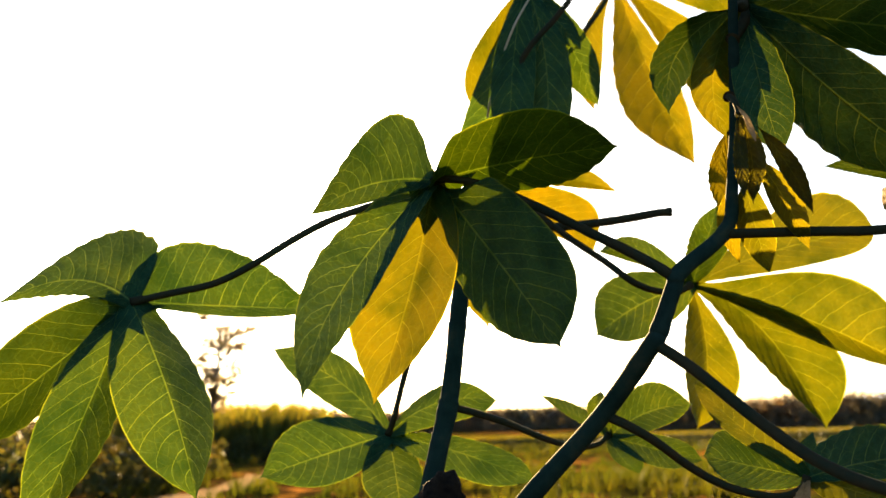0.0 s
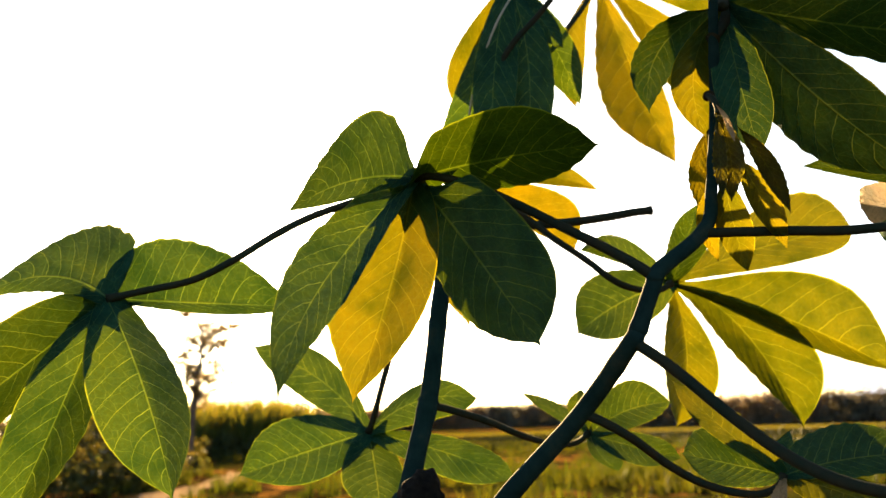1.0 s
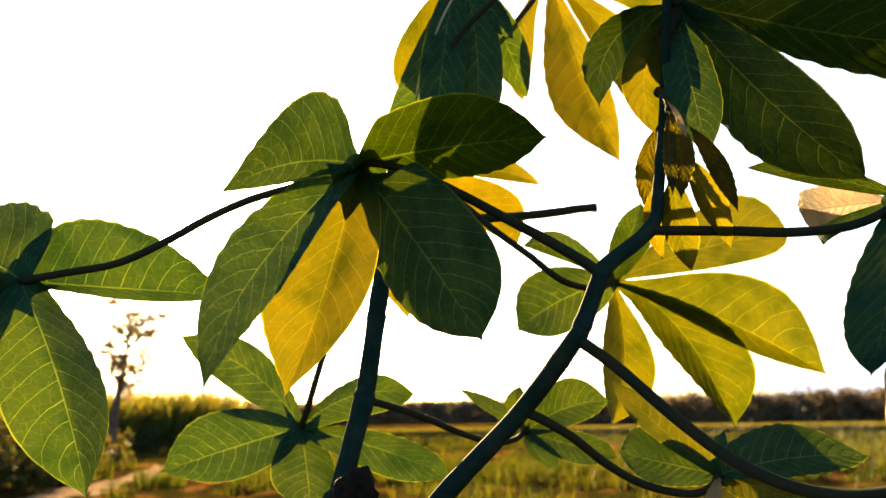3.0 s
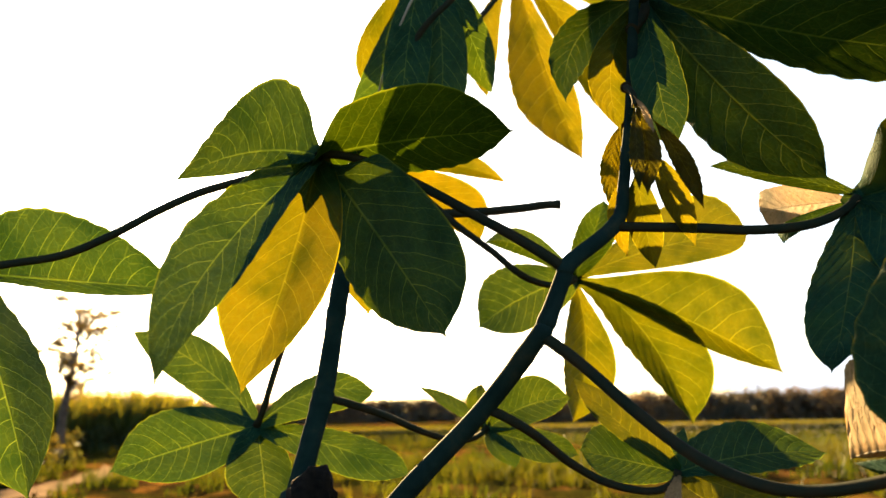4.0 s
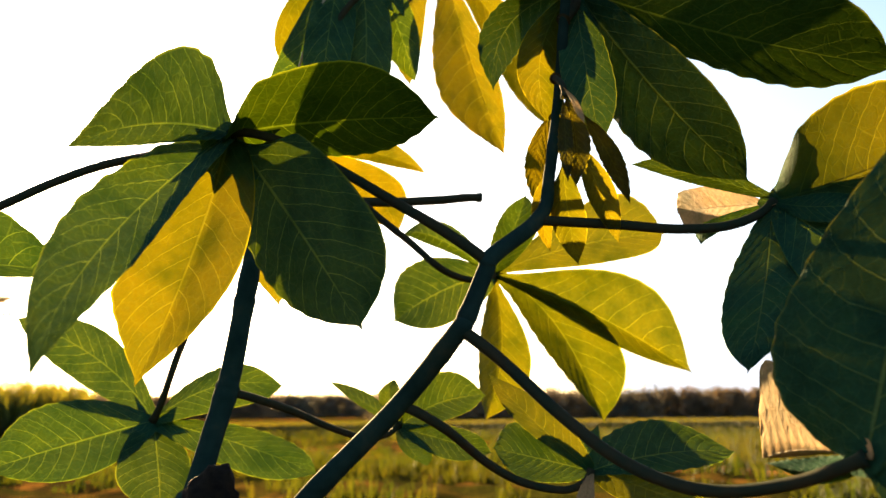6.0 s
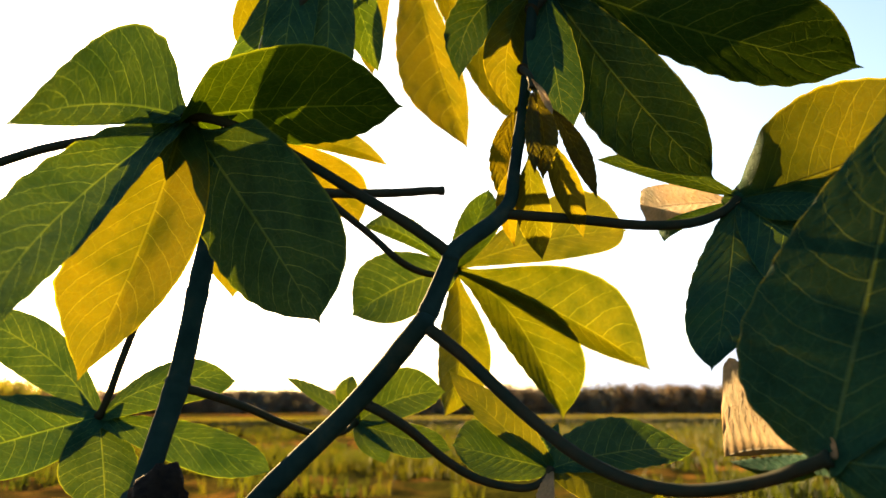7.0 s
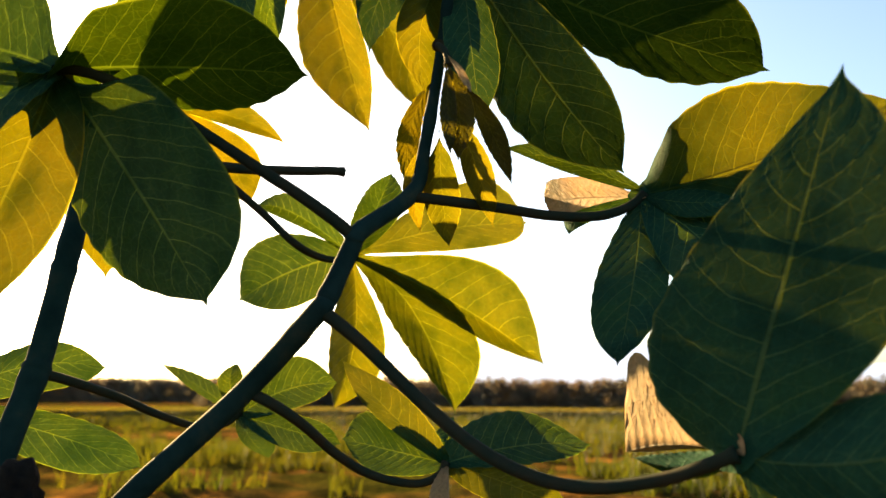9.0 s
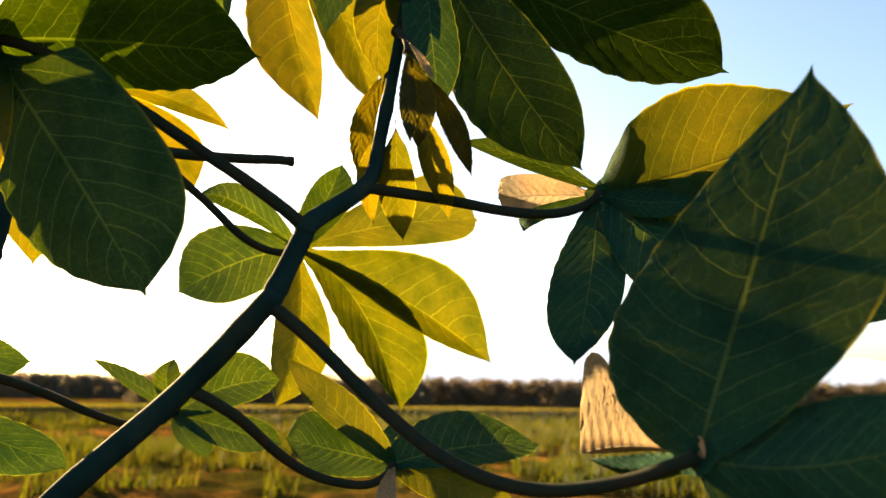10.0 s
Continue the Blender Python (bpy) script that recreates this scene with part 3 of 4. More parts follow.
leaf(plant_b, [(0.0202, 0.5641, 1.3000), (0.0034, 0.5507, 1.3143), (-0.0177, 0.5353, 1.3159), (-0.0381, 0.5214, 1.3102), (-0.0574, 0.5084, 1.3007), (-0.0819, 0.5105, 1.2929), (-0.1055, 0.5085, 1.2800), (-0.1327, 0.5075, 1.2631), (-0.1593, 0.5055, 1.2496), (-0.1873, 0.4972, 1.2419), (-0.2115, 0.4934, 1.2362)], (0.003, 0.0024), "broad green cassava leaf on a thin petiole", [
    ((-0.2115, 0.4934, 1.2362), (-0.2359, 0.4620, 1.2461), (-0.2652, 0.4311, 1.2260), (0.0026, -0.0075, -0.0116), (-0.0032, 0.0586, 0.0524), (0.45, 0.4, 0.8, 2.09), (0.2, 0.6, 0.6, 1.42)),
    ((-0.2115, 0.4934, 1.2362), (-0.2530, 0.4621, 1.1842), (-0.2958, 0.4403, 1.1425), (-0.0191, 0.0361, -0.0227), (-0.0013, -0.0367, 0.0184), (0.5, 0.3, 0.8, 2.09), (0.45, 0.35, 0.8, 2.09)),
    ((-0.2115, 0.4934, 1.2362), (-0.2248, 0.4680, 1.1621), (-0.2502, 0.4596, 1.0870), (0.0039, 0.0362, -0.0011), (-0.0218, -0.0120, 0.0022), (0.5, 0.2, 0.9, 2.18), (0.5, 0.25, 0.9, 2.09)),
    ((-0.2115, 0.4934, 1.2362), (-0.1761, 0.4735, 1.1759), (-0.1515, 0.4649, 1.1084), (0.0114, 0.0375, 0.0042), (-0.0339, -0.0066, -0.0002), (0.5, 0.3, 0.9, 2.18), (0.58, 0.2, 0.9, 2.47)),
    ((-0.2115, 0.4934, 1.2362), (-0.1597, 0.5362, 1.2382), (-0.0981, 0.5783, 1.2407), (-0.0110, 0.0083, 0.0497), (0.0112, -0.0007, -0.0083), (0.42, 0.3, 0.7, 1.99), (0.55, 0.25, 0.8, 2.47)),
], web=0.20)
leaf(plant_b, [(0.0187, 0.5609, 1.2906), (-0.0051, 0.5970, 1.2755), (-0.0169, 0.6128, 1.2438), (-0.0275, 0.6274, 1.2155), (-0.0381, 0.6425, 1.1847), (-0.0466, 0.6573, 1.1575), (-0.0528, 0.6674, 1.1425)], (0.003, 0.0026), "low green cassava leaf with rounded lobes", [
    ((-0.0530, 0.6696, 1.1425), (-0.1059, 0.6444, 1.1274), (-0.1551, 0.6262, 1.1116), (0.0174, -0.0183, -0.0203), (-0.0173, 0.0143, 0.0287), (0.5, 0.3, 0.9, 2.28), (0.5, 0.3, 0.9, 2.28)),
    ((-0.0530, 0.6696, 1.1425), (-0.1061, 0.7273, 1.1936), (-0.1861, 0.7894, 1.2334), (-0.0166, 0.0040, -0.0173), (0.0063, 0.0054, 0.0214), (0.58, 0.2, 1, 2.09), (0.5, 0.25, 1, 2.28)),
    ((-0.0530, 0.6696, 1.1425), (-0.0083, 0.6311, 1.1666), (0.0410, 0.6075, 1.1665), (0.0043, 0.0050, 0.0155), (0.0108, -0.0125, -0.0159), (0.5, 0.3, 0.9, 2.18), (0.6, 0.3, 0.9, 2.38)),
    ((-0.0530, 0.6696, 1.1425), (-0.0452, 0.6441, 1.1094), (-0.0396, 0.6206, 1.0765), (0.0228, 0.0151, -0.0032), (-0.0265, -0.0174, 0.0015), (0.5, 0.3, 0.9, 2.28), (0.55, 0.3, 0.9, 2.28)),
    ((-0.0530, 0.6696, 1.1425), (0.0125, 0.6361, 1.1248), (0.0675, 0.6091, 1.1026), (0.0236, -0.0007, 0.0065), (-0.0002, -0.0151, -0.0189), (0.5, 0.3, 0.9, 2.18), (0.5, 0.3, 0.9, 2.18)),
], web=0.20)
leaf(plant_b, [(-0.0003, 0.5166, 1.1600), (0.0105, 0.5226, 1.1587), (0.0427, 0.5587, 1.1489), (0.0700, 0.5857, 1.1377), (0.0998, 0.6117, 1.1284), (0.1208, 0.6272, 1.1294), (0.1345, 0.6432, 1.1365)], (0.0028, 0.0022), "small half-folded cassava leaf", [
    ((0.1345, 0.6435, 1.1351), (0.1111, 0.6680, 1.1544), (0.0846, 0.7036, 1.1737), (-0.0057, 0.0044, -0.0011), (0.0067, 0.0025, 0.0057), (0.5, 0.3, 0.9, 1.9), (0.5, 0.3, 0.9, 1.9)),
    ((0.1345, 0.6435, 1.1351), (0.1259, 0.6415, 1.1592), (0.1296, 0.6370, 1.1724), (-0.0069, 0.0077, -0.0013), (0.0062, -0.0138, 0.0031), (0.5, 0.3, 0.9, 1.9), (0.5, 0.3, 0.9, 1.9)),
    ((0.1345, 0.6435, 1.1351), (0.1592, 0.6097, 1.1534), (0.1879, 0.5815, 1.1583), (-0.0030, 0.0003, 0.0219), (0.0038, -0.0111, -0.0128), (0.5, 0.3, 0.8, 2.47), (0.5, 0.3, 0.9, 2.47)),
    ((0.1345, 0.6435, 1.1351), (0.1622, 0.6051, 1.1254), (0.1897, 0.5757, 1.1167), (0.0062, -0.0083, 0.0100), (-0.0039, -0.0087, -0.0127), (0.55, 0.25, 0.9, 2.47), (0.5, 0.25, 0.9, 2.28)),
    ((0.1345, 0.6435, 1.1351), (0.1375, 0.6212, 1.1200), (0.1486, 0.6068, 1.1064), (0.0141, -0.0052, 0.0008), (-0.0049, 0.0084, -0.0013), (0.55, 0.25, 0.9, 2.28), (0.5, 0.25, 0.9, 2.09)),
])
leaf(plant_a, [(0.0923, 0.4553, 1.1522), (0.1046, 0.4530, 1.1463), (0.1239, 0.4615, 1.1356), (0.1512, 0.4809, 1.1177), (0.1786, 0.4947, 1.1043), (0.2091, 0.5020, 1.0974), (0.2245, 0.5012, 1.1010), (0.2315, 0.5025, 1.1086)], (0.003, 0.0024), "small green cassava leaf with drooping lobes", [
    ((0.2315, 0.5025, 1.1086), (0.2094, 0.5321, 1.1146), (0.1857, 0.5668, 1.1212), (-0.0090, -0.0018, -0.0138), (-0.0025, 0.0121, 0.0231), (0.5, 0.3, 0.9, 2.38), (0.58, 0.2, 1, 2.66)),
    ((0.2315, 0.5025, 1.1086), (0.2049, 0.5303, 1.1392), (0.1854, 0.5716, 1.1748), (-0.0131, 0.0023, 0.0006), (0.0133, -0.0046, 0.0067), (0.5, 0.2, 1, 1.9), (0.5, 0.25, 1, 1.9), LIT_LIME),
    ((0.2315, 0.5025, 1.1086), (0.2325, 0.5177, 1.1209), (0.2534, 0.5302, 1.1373), (-0.0063, -0.0011, -0.0015), (0.0138, -0.0008, -0.0006), (0.5, 0.3, 0.9, 2.09), (0.5, 0.3, 0.9, 2.09)),
    ((0.2315, 0.5025, 1.1086), (0.2596, 0.4606, 1.1209), (0.2948, 0.4386, 1.1220), (0.0053, 0.0213, 0.0208), (-0.0006, -0.0131, -0.0094), (0.4, 0.4, 0.7, 1.8), (0.55, 0.3, 0.9, 2.47)),
    ((0.2315, 0.5025, 1.1086), (0.2541, 0.4634, 1.0982), (0.2804, 0.4404, 1.0845), (0.0055, -0.0064, 0.0098), (-0.0110, 0.0098, -0.0089), (0.5, 0.25, 0.9, 2.18), (0.5, 0.25, 0.9, 2.18), LIT_LIME),
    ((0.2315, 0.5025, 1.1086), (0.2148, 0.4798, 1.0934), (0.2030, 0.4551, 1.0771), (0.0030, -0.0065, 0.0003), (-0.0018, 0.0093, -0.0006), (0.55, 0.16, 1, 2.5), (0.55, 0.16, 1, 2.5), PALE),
])
leaf(plant_b, [(0.0260, 0.5730, 1.3284), (0.0583, 0.5716, 1.3242), (0.0791, 0.5677, 1.3070), (0.1001, 0.5663, 1.2884), (0.1264, 0.5687, 1.2698), (0.1463, 0.5623, 1.2508), (0.1688, 0.5785, 1.2463), (0.1884, 0.5890, 1.2473), (0.2019, 0.5998, 1.2541)], (0.0028, 0.0026), "yellow-green sunlit cassava leaf with seven slender lobes", [
    ((0.2104, 0.6231, 1.2584), (0.2996, 0.6109, 1.2235), (0.3869, 0.6098, 1.1756), (0.0166, 0.0053, 0.0469), (0.0085, 0.0273, -0.0128), (0.66, 0.08, 1.7, 2.47), (0.55, 0.1, 1.4, 2.09), LIT_LIME),
    ((0.2104, 0.6231, 1.2584), (0.2712, 0.6331, 1.2173), (0.3252, 0.6582, 1.1325), (0.0393, -0.0140, 0.0011), (0.0106, 0.0430, -0.0208), (0.62, 0.08, 1.7, 2.47), (0.5, 0.1, 1.4, 2.09), LIT_LIME),
    ((0.2104, 0.6231, 1.2584), (0.2250, 0.6465, 1.1958), (0.2209, 0.6829, 1.1368), (0.0257, -0.0068, -0.0027), (-0.0084, 0.0356, 0.0025), (0.6, 0.08, 1.6, 2.47), (0.5, 0.15, 1.2, 2.28), LIT_LIME),
    ((0.2104, 0.6231, 1.2584), (0.2764, 0.5978, 1.2809), (0.3505, 0.5790, 1.2912), (0.0280, 0.0067, 0.0459), (0.0194, -0.0156, -0.0167), (0.58, 0.12, 1.3, 2.18), (0.55, 0.1, 1.5, 3.04), LIT_LIME),
    ((0.2104, 0.6231, 1.2584), (0.2101, 0.5781, 1.2824), (0.2161, 0.5588, 1.3108), (-0.0108, 0.0043, 0.0079), (0.0122, -0.0219, -0.0018), (0.5, 0.3, 0.9, 2.09), (0.5, 0.3, 0.9, 2.09)),
    ((0.2104, 0.6231, 1.2584), (0.1694, 0.6370, 1.2451), (0.1362, 0.6771, 1.2228), (0.0045, -0.0176, -0.0274), (-0.0164, 0.0213, 0.0282), (0.5, 0.35, 0.9, 2.28), (0.55, 0.3, 0.9, 2.47)),
    ((0.2104, 0.6231, 1.2584), (0.1644, 0.6283, 1.2881), (0.1411, 0.6596, 1.2972), (0.0126, 0.0027, -0.0121), (0.0088, 0.0071, 0.0157), (0.5, 0.3, 0.9, 2.09), (0.5, 0.3, 0.9, 2.09)),
])
leaf(plant_b, [(0.0260, 0.5730, 1.3284), (0.0295, 0.6020, 1.3429), (0.0350, 0.6299, 1.3545)], (0.0026, 0.0022), "yellow backlit cassava leaf", [
    ((0.0350, 0.6299, 1.3545), (0.1045, 0.6378, 1.3628), (0.1627, 0.6518, 1.3511), (-0.0012, 0.0013, 0.0160), (0.0103, 0.0142, -0.0047), (0.6, 0.12, 1.2, 1.9), (0.6, 0.12, 1.2, 1.9), SUNLIT_YELLOW),
    ((0.0350, 0.6299, 1.3545), (0.1044, 0.6438, 1.3334), (0.1383, 0.6637, 1.2976), (0.0181, -0.0080, 0.0130), (-0.0311, 0.0071, 0.0011), (0.6, 0.15, 1.1, 2.09), (0.6, 0.12, 1.2, 2.18), SUNLIT_YELLOW),
    ((0.0350, 0.6299, 1.3545), (0.0348, 0.6437, 1.2940), (0.0375, 0.6587, 1.2308), (0.0233, -0.0082, 0.0039), (-0.0294, 0.0090, 0.0049), (0.6, 0.15, 1.2, 1.9), (0.6, 0.15, 1.2, 1.9), SUNLIT_YELLOW),
    ((0.0350, 0.6299, 1.3545), (0.0111, 0.6281, 1.3183), (0.0072, 0.6274, 1.2778), (0.0217, 0.0084, -0.0060), (-0.0215, 0.0048, 0.0095), (0.6, 0.09, 1.45, 2.5), (0.6, 0.09, 1.45, 2.5), SUNLIT_YELLOW),
    # an added lobe, hidden by the large leaf, that throws shade on it
    ((0.0350, 0.6299, 1.3545), (0.0696, 0.6333, 1.3839), (0.1080, 0.6355, 1.4181), (-0.0137, 0.0024, 0.0195), (0.0151, 0.0104, -0.0147), (0.6, 0.09, 1.45, 2.5), (0.6, 0.09, 1.45, 2.5), SUNLIT_YELLOW),
])
leaf(plant_b, [(0.0315, 0.5779, 1.3480), (0.0443, 0.5994, 1.3943), (0.0987, 0.6226, 1.4551), (0.1518, 0.6348, 1.5218), (0.1758, 0.6441, 1.5638)], (0.0028, 0.0022), "golden yellow backlit cassava leaf hanging down", [
    ((0.1758, 0.6441, 1.5638), (0.2055, 0.6549, 1.4686), (0.2412, 0.6656, 1.3801), (0.0196, -0.0042, 0.0017), (-0.0289, 0.0497, 0.0219), (0.6, 0.09, 1.3, 1.9), (0.68, 0.09, 1.4, 1.8), SUNLIT_YELLOW),
    ((0.1758, 0.6441, 1.5638), (0.2551, 0.6649, 1.4896), (0.3036, 0.6882, 1.4187), (0.0205, -0.0102, 0.0132), (-0.0060, 0.0337, -0.0054), (0.6, 0.09, 1.3, 1.99), (0.6, 0.09, 1.3, 1.99), SUNLIT_YELLOW),
    ((0.1758, 0.6441, 1.5638), (0.1448, 0.6522, 1.4981), (0.1480, 0.6554, 1.4339), (0.0159, -0.0043, 0.0036), (-0.0100, 0.0095, -0.0000), (0.6, 0.09, 1.3, 2.09), (0.6, 0.09, 1.3, 2.09), SUNLIT_YELLOW),
    ((0.1758, 0.6441, 1.5638), (0.2670, 0.6508, 1.5563), (0.3547, 0.6616, 1.5320), (0.0077, 0.0007, 0.0249), (-0.0029, 0.0110, -0.0175), (0.6, 0.09, 1.45, 2.5), (0.6, 0.09, 1.45, 2.5), SUNLIT_YELLOW),
])
leaf(plant_b, [(0.0328, 0.5790, 1.3526), (0.0512, 0.5581, 1.3977), (0.0706, 0.5392, 1.4346), (0.0955, 0.5281, 1.4596), (0.1072, 0.5241, 1.4766), (0.0990, 0.5338, 1.5009), (0.0761, 0.5530, 1.5065)], (.0026, .002), "dark drooping cassava leaf with folded lobes", [
    ((0.0761, 0.5530, 1.5065), (0.0329, 0.6088, 1.4601), (0.0406, 0.6334, 1.4232), (0.0159, -0.0009, 0.0032), (-0.0061, 0.0005, 0.0007), (0.55, 0.16, 1, 2.09), (0.55, 0.16, 1, 2.09), SUNLIT_YELLOW),
    # these two reach down out of sight to shade the large green leaf
    ((0.0761, 0.5530, 1.5065), (0.0594, 0.5386, 1.4191), (0.0542, 0.5441, 1.3339), (0.0195, 0.0058, 0.0001), (-0.0157, 0.0039, 0.0047), (0.55, 0.16, 1, 2.5), (0.55, 0.16, 1, 2.5)),
    ((0.0761, 0.5530, 1.5065), (0.0879, 0.5479, 1.4231), (0.0813, 0.5625, 1.3429), (0.0212, 0.0052, 0.0042), (-0.0194, 0.0058, 0.0017), (0.55, 0.16, 1, 2.5), (0.55, 0.16, 1, 2.5)),
    ((0.0761, 0.5530, 1.5065), (0.1185, 0.6017, 1.4745), (0.1472, 0.6334, 1.4269), (0.0161, 0.0028, 0.0105), (-0.0159, 0.0073, -0.0061), (0.55, 0.16, 1, 2.5), (0.55, 0.16, 1, 2.5)),
    ((0.0761, 0.5530, 1.5065), (0.0995, 0.5512, 1.4706), (0.1176, 0.5481, 1.4402), (0.0078, 0.0012, 0.0071), (-0.0083, 0.0046, -0.0050), (0.5, 0.16, 1, 2.5), (0.5, 0.16, 1, 2.5)),
    # two added lobes, mostly unseen, placed to shade the leaves before them
    ((0.0810, 0.5887, 1.5295), (0.0450, 0.6000, 1.4120), (0.0200, 0.6000, 1.3450), (0.0222, 0.0074, -0.0023), (-0.0192, 0.0044, 0.0078), (0.55, 0.16, 1, 2.5), (0.55, 0.16, 1, 2.5)),
    ((0.0810, 0.5887, 1.5295), (0.0828, 0.6049, 1.4429), (0.0779, 0.6181, 1.3686), (0.0221, 0.0059, 0.0025), (-0.0205, 0.0057, 0.0035), (0.55, 0.16, 1, 2.5), (0.55, 0.16, 1, 2.5)),
])
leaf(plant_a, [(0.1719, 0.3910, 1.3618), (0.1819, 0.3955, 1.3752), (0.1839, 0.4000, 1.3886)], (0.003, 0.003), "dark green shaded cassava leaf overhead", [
    ((0.1839, 0.4000, 1.3886), (0.2214, 0.3813, 1.3195), (0.2707, 0.3736, 1.2686), (-0.0009, -0.0324, 0.0040), (-0.0010, 0.0431, -0.0033), (0.6, 0.2, 0.9, 2.28), (0.58, 0.2, 0.9, 2.28), SHADED_LEAF),
    ((0.1839, 0.4000, 1.3886), (0.1745, 0.4212, 1.3627), (0.1841, 0.4339, 1.3386), (0.0099, 0.0056, 0.0017), (-0.0102, -0.0103, -0.0042), (0.55, 0.3, 0.8, 2.2), (0.5, 0.3, 0.8, 2.2), SHADED_LEAF),
    ((0.1839, 0.4000, 1.3886), (0.1495, 0.4182, 1.3694), (0.1419, 0.4257, 1.3301), (0.0220, 0.0250, 0.0089), (-0.0199, -0.0168, -0.0064), (0.55, 0.3, 0.8, 2.2), (0.5, 0.3, 0.8, 2.2), SHADED_LEAF),
    ((0.1839, 0.4000, 1.3886), (0.1835, 0.3897, 1.3302), (0.1901, 0.3901, 1.2885), (0.0158, -0.0007, 0.0043), (-0.0134, 0.0043, -0.0051), (0.55, 0.3, 0.8, 2.2), (0.5, 0.3, 0.8, 2.2), SHADED_LEAF),
    ((0.1839, 0.4000, 1.3886), (0.2523, 0.3573, 1.3459), (0.3257, 0.3202, 1.3187), (-0.0147, -0.0527, 0.0042), (0.0241, 0.0272, -0.0084), (0.5, 0.3, 0.8, 2.47), (0.58, 0.2, 0.9, 2.28), SHADED_LEAF),
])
leaf(plant_a, [(0.1783, 0.3879, 1.3813), (0.2172, 0.4494, 1.4401), (0.2480, 0.4999, 1.4622)], (.0026, .0022), "yellow sunlit cassava leaf high on the plant", [
    ((0.2480, 0.4999, 1.4622), (0.2841, 0.4984, 1.4291), (0.3145, 0.4944, 1.4103), (0.0045, -0.0035, 0.0076), (-0.0057, 0.0053, -0.0066), (0.55, 0.12, 1.2, 2.09), (0.55, 0.12, 1.2, 2.09), SUNLIT_YELLOW),
    ((0.1783, 0.3879, 1.3813), (0.1650, 0.4091, 1.3486), (0.1720, 0.4161, 1.3084), (0.0157, 0.0006, -0.0007), (-0.0112, 0.0061, 0.0042), (0.55, 0.09, 1.45, 2.5), (0.55, 0.09, 1.45, 2.5), SUNLIT_YELLOW),
])
leaf(plant_a, [(0.1652, 0.3911, 1.3254), (0.1645, 0.3847, 1.3206), (0.1642, 0.3804, 1.3155), (0.1645, 0.3794, 1.3096)], (.0020, .0016), "cluster of young bronze cassava leaflets", [
    ((0.1722, 0.4103, 1.3150), (0.1771, 0.4498, 1.2961), (0.1979, 0.4854, 1.2709), (0.0042, -0.0067, -0.0024), (-0.0043, 0.0068, 0.0025), (0.55, 0.15, 1, 2.2), (0.55, 0.15, 1, 2.2), YOUNG),
    ((0.1645, 0.3793, 1.3099), (0.1595, 0.3597, 1.2779), (0.1509, 0.3453, 1.2486), (0.0036, -0.0076, -0.0014), (-0.0026, 0.0102, 0.0025), (0.5, 0.15, 1, 2), (0.5, 0.15, 1, 2), YOUNG),
    ((0.1756, 0.3811, 1.3015), (0.1814, 0.3654, 1.2721), (0.1821, 0.3514, 1.2444), (0.0030, -0.0056, 0.0013), (-0.0028, 0.0042, -0.0013), (0.5, 0.15, 1, 1.8), (0.5, 0.15, 1, 1.8), YOUNG),
    ((0.1768, 0.3922, 1.2886), (0.1907, 0.3945, 1.2629), (0.2017, 0.3981, 1.2360), (0.0080, -0.0013, 0.0035), (-0.0053, 0.0050, -0.0019), (0.5, 0.15, 1, 1.8), (0.5, 0.15, 1, 1.8), YOUNG),
    ((0.1759, 0.4099, 1.2848), (0.1820, 0.4174, 1.2538), (0.1891, 0.4224, 1.2282), (0.0105, -0.0013, 0.0019), (-0.0078, 0.0065, -0.0004), (0.5, 0.15, 1, 1.8), (0.5, 0.15, 1, 1.8), YOUNG),
    ((0.1739, 0.4165, 1.2834), (0.1693, 0.4253, 1.2610), (0.1760, 0.4302, 1.2361), (0.0073, -0.0007, 0.0001), (-0.0051, 0.0039, 0.0009), (0.5, 0.15, 1, 1.8), (0.5, 0.15, 1, 1.8), YOUNG),
    ((0.1621, 0.3766, 1.3068), (0.1539, 0.3599, 1.2772), (0.1463, 0.3444, 1.2509), (0.0023, -0.0046, -0.0011), (-0.0013, 0.0056, 0.0016), (0.5, 0.15, 1, 2), (0.5, 0.15, 1, 2), YOUNG),
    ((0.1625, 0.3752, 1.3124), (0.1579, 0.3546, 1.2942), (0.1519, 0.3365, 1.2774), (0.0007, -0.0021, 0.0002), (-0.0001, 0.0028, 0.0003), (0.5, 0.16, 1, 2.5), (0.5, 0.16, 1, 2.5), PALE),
])
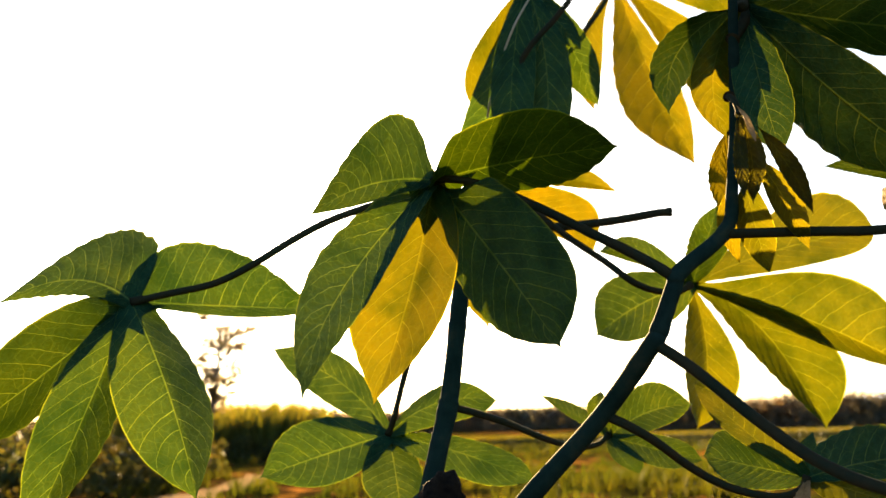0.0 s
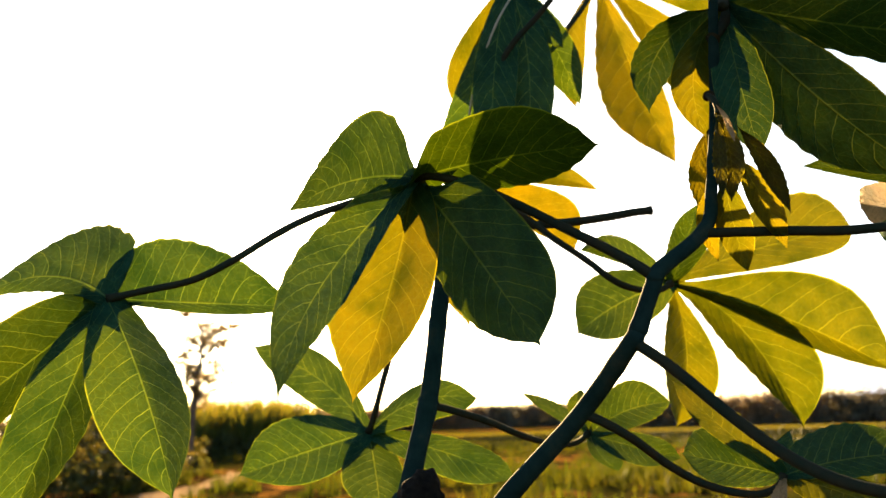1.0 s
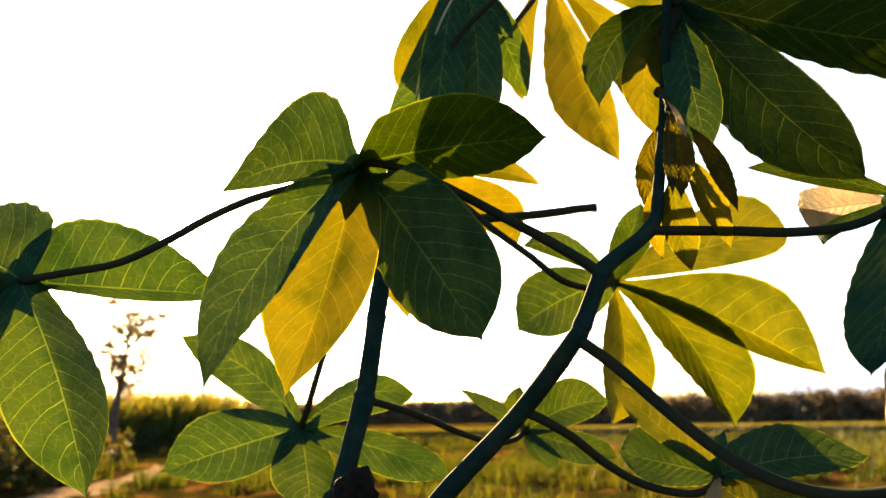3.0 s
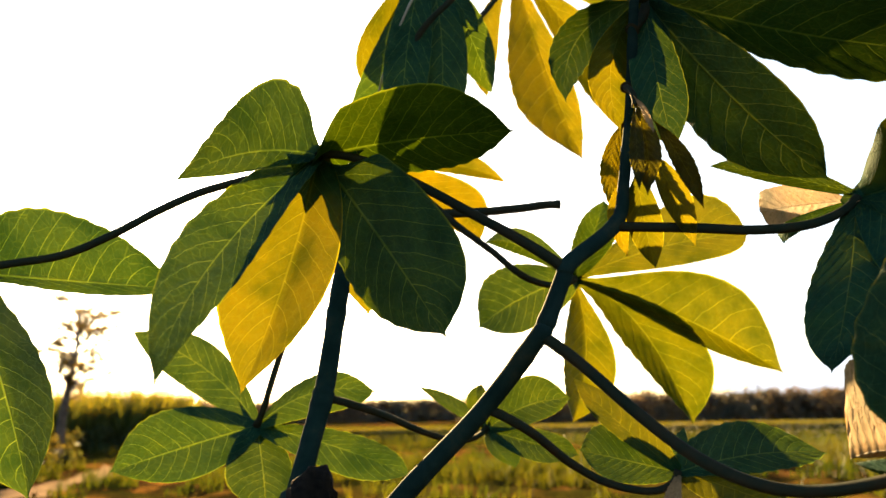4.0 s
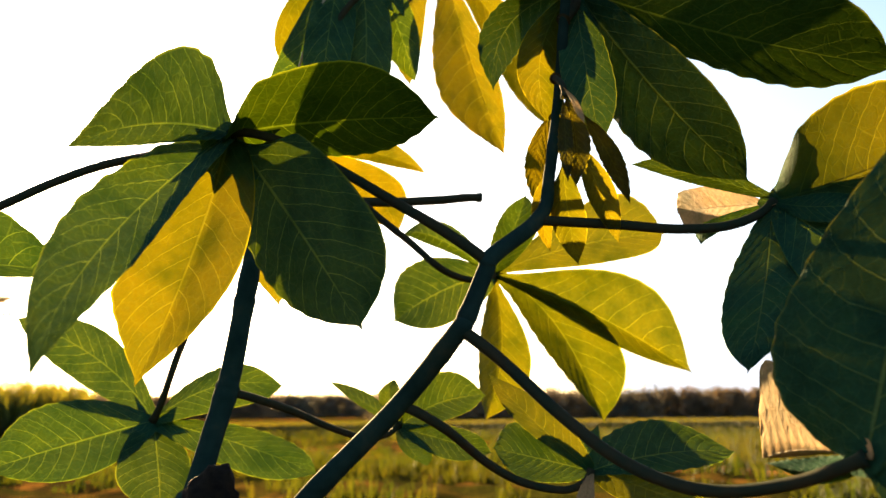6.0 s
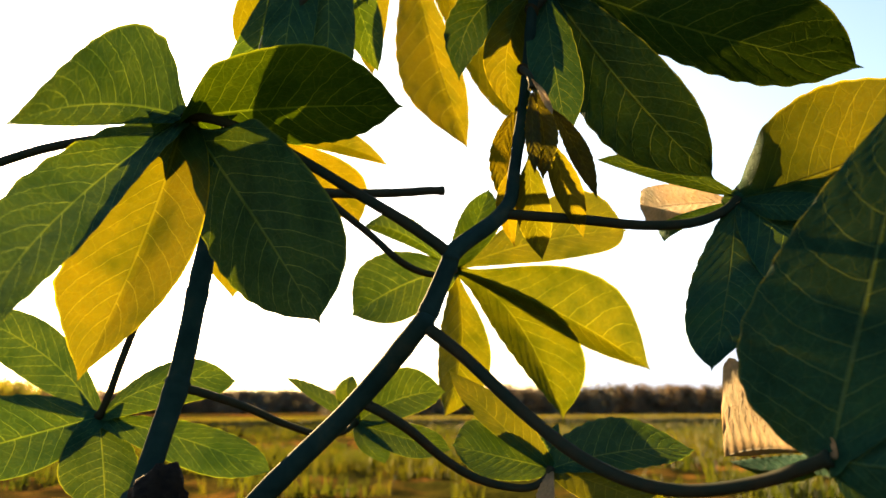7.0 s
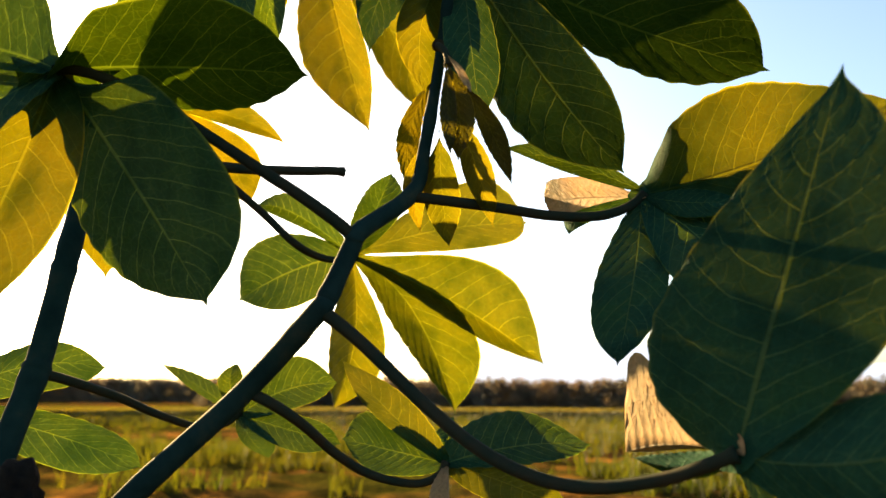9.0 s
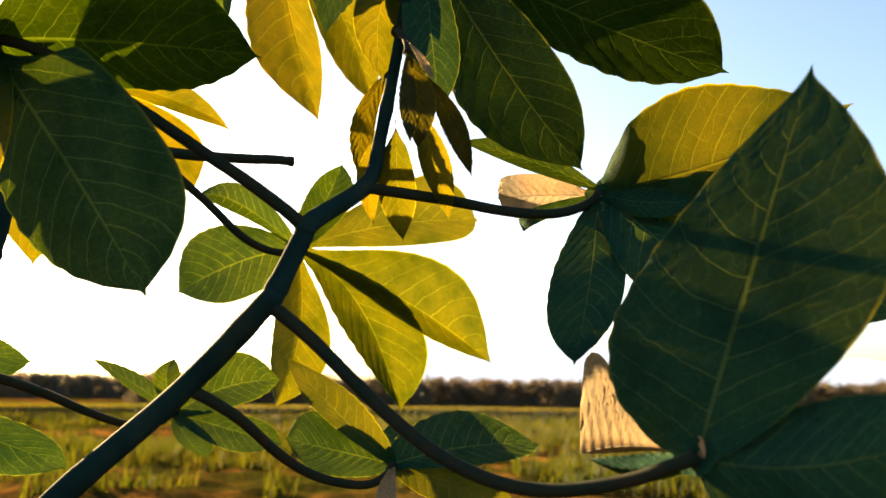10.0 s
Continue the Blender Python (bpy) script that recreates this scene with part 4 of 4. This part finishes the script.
leaf(plant_a, [(0.1624, 0.4168, 1.2517), (0.2025, 0.4007, 1.2477), (0.2362, 0.3963, 1.2460), (0.2660, 0.3931, 1.2484), (0.2855, 0.3906, 1.2549), (0.2987, 0.3897, 1.2638)], (0.003, 0.0026), "green cassava leaf with curled pale lobes", [
    ((0.2986, 0.3896, 1.2644), (0.3290, 0.3304, 1.2734), (0.3652, 0.2779, 1.2972), (-0.0039, -0.0019, 0.0457), (0.0070, -0.0241, -0.0216), (0.36, 0.35, 0.65, 1.8), (0.4, 0.3, 0.8, 2.18), LIT_LIME),
    ((0.2985, 0.3893, 1.2660), (0.2738, 0.4242, 1.2886), (0.2492, 0.4614, 1.3060), (0.0017, 0.0036, -0.0047), (-0.0010, 0.0030, 0.0110), (0.5, 0.3, 0.9, 1.9), (0.5, 0.3, 0.9, 2.09)),
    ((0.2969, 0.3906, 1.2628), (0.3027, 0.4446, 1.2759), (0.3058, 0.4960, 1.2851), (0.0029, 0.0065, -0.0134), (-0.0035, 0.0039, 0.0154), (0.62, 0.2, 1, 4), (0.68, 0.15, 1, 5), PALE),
    ((0.2987, 0.3897, 1.2638), (0.2810, 0.4250, 1.2558), (0.2874, 0.4464, 1.2526), (0.0015, -0.0010, -0.0045), (-0.0015, 0.0011, 0.0046), (0.6, 0.2, 1, 5), (0.6, 0.2, 1, 5)),
    ((0.2965, 0.3889, 1.2614), (0.2681, 0.3683, 1.2088), (0.2350, 0.3460, 1.1639), (0.0134, -0.0120, 0.0015), (-0.0143, 0.0159, -0.0058), (0.5, 0.25, 0.9, 2.47), (0.48, 0.25, 0.9, 2.28), SHADED_LEAF),
    # drawn out unseen behind the large dark leaf to keep sun off it
    ((0.2983, 0.3880, 1.2620), (0.3035, 0.3464, 1.2255), (0.3115, 0.3076, 1.1806), (0.0169, -0.0076, 0.0036), (-0.0221, 0.0033, -0.0187), (0.5, 0.2, 0.9, 2.28), (0.5, 0.2, 0.9, 2.28)),
    ((0.2982, 0.3878, 1.2633), (0.3034, 0.3597, 1.2535), (0.3132, 0.3338, 1.2509), (0.0025, 0.0016, 0.0082), (-0.0030, -0.0019, -0.0095), (0.5, 0.2, 1, 2.5), (0.5, 0.2, 1, 2.5)),
    ((0.2982, 0.3878, 1.2633), (0.3346, 0.3155, 1.2279), (0.3554, 0.2547, 1.1873), (0.0183, -0.0008, 0.0411), (-0.0164, 0.0037, -0.0333), (0.5, 0.2, 0.9, 2.28), (0.5, 0.2, 0.9, 2.28)),
])
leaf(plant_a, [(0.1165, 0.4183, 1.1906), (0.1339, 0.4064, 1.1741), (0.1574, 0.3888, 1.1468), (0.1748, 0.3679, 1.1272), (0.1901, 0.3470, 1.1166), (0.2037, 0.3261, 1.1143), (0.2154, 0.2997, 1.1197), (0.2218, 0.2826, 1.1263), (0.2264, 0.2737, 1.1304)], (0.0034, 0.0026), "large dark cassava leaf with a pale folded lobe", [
    ((0.2264, 0.2737, 1.1304), (0.2291, 0.2486, 1.1969), (0.2317, 0.2230, 1.2620), (-0.0128, 0.0485, -0.0022), (0.0107, -0.0417, -0.0039), (0.38, 0.25, 0.65, 1.42), (0.52, 0.2, 0.8, 1.72), SHADED_LEAF),
    ((0.2264, 0.2737, 1.1304), (0.2309, 0.2324, 1.1305), (0.2466, 0.1915, 1.1457), (0.0143, -0.0048, 0.0218), (0.0030, -0.0067, -0.0206), (0.5, 0.3, 0.9, 2.28), (0.5, 0.3, 0.9, 2.28), SHADED_LEAF),
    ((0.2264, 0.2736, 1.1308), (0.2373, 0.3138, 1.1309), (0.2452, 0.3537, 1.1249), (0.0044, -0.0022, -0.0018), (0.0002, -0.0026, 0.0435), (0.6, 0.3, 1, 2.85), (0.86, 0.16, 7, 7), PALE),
    ((0.2273, 0.2745, 1.1299), (0.2322, 0.3070, 1.1228), (0.2345, 0.3378, 1.1244), (0.0059, -0.0020, -0.0046), (0.0001, 0.0015, 0.0058), (0.55, 0.2, 1, 2.09), (0.5, 0.3, 1, 1.9), SHADED_LEAF),
    ((0.2264, 0.2737, 1.1304), (0.2278, 0.2697, 1.1236), (0.2284, 0.2580, 1.0966), (0.0027, -0.0038, -0.0000), (-0.0021, 0.0022, -0.0019), (0.5, 0.16, 1, 2.38), (0.5, 0.16, 1, 2.38), SHADED_LEAF),
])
cut_petiole(plant_b, [(0.0224, 0.5687, 1.3090), (0.0527, 0.5710, 1.2993), (0.1067, 0.5708, 1.3002), (0.1474, 0.5698, 1.3042), (0.1700, 0.5691, 1.3075), (0.1826, 0.5688, 1.3084)], 0.0031)
thin_petiole(plant_b, [(0.0401, 0.5708, 1.3944), (0.0428, 0.5622, 1.4071), (0.0479, 0.5523, 1.4236), (0.0546, 0.5421, 1.4399), (0.0642, 0.5356, 1.4605), (0.0777, 0.5380, 1.4849)], 0.0009)
stump(plant_b, (-0.0044, 0.4798, 1.0976))
# ---- end of plant numbers ----
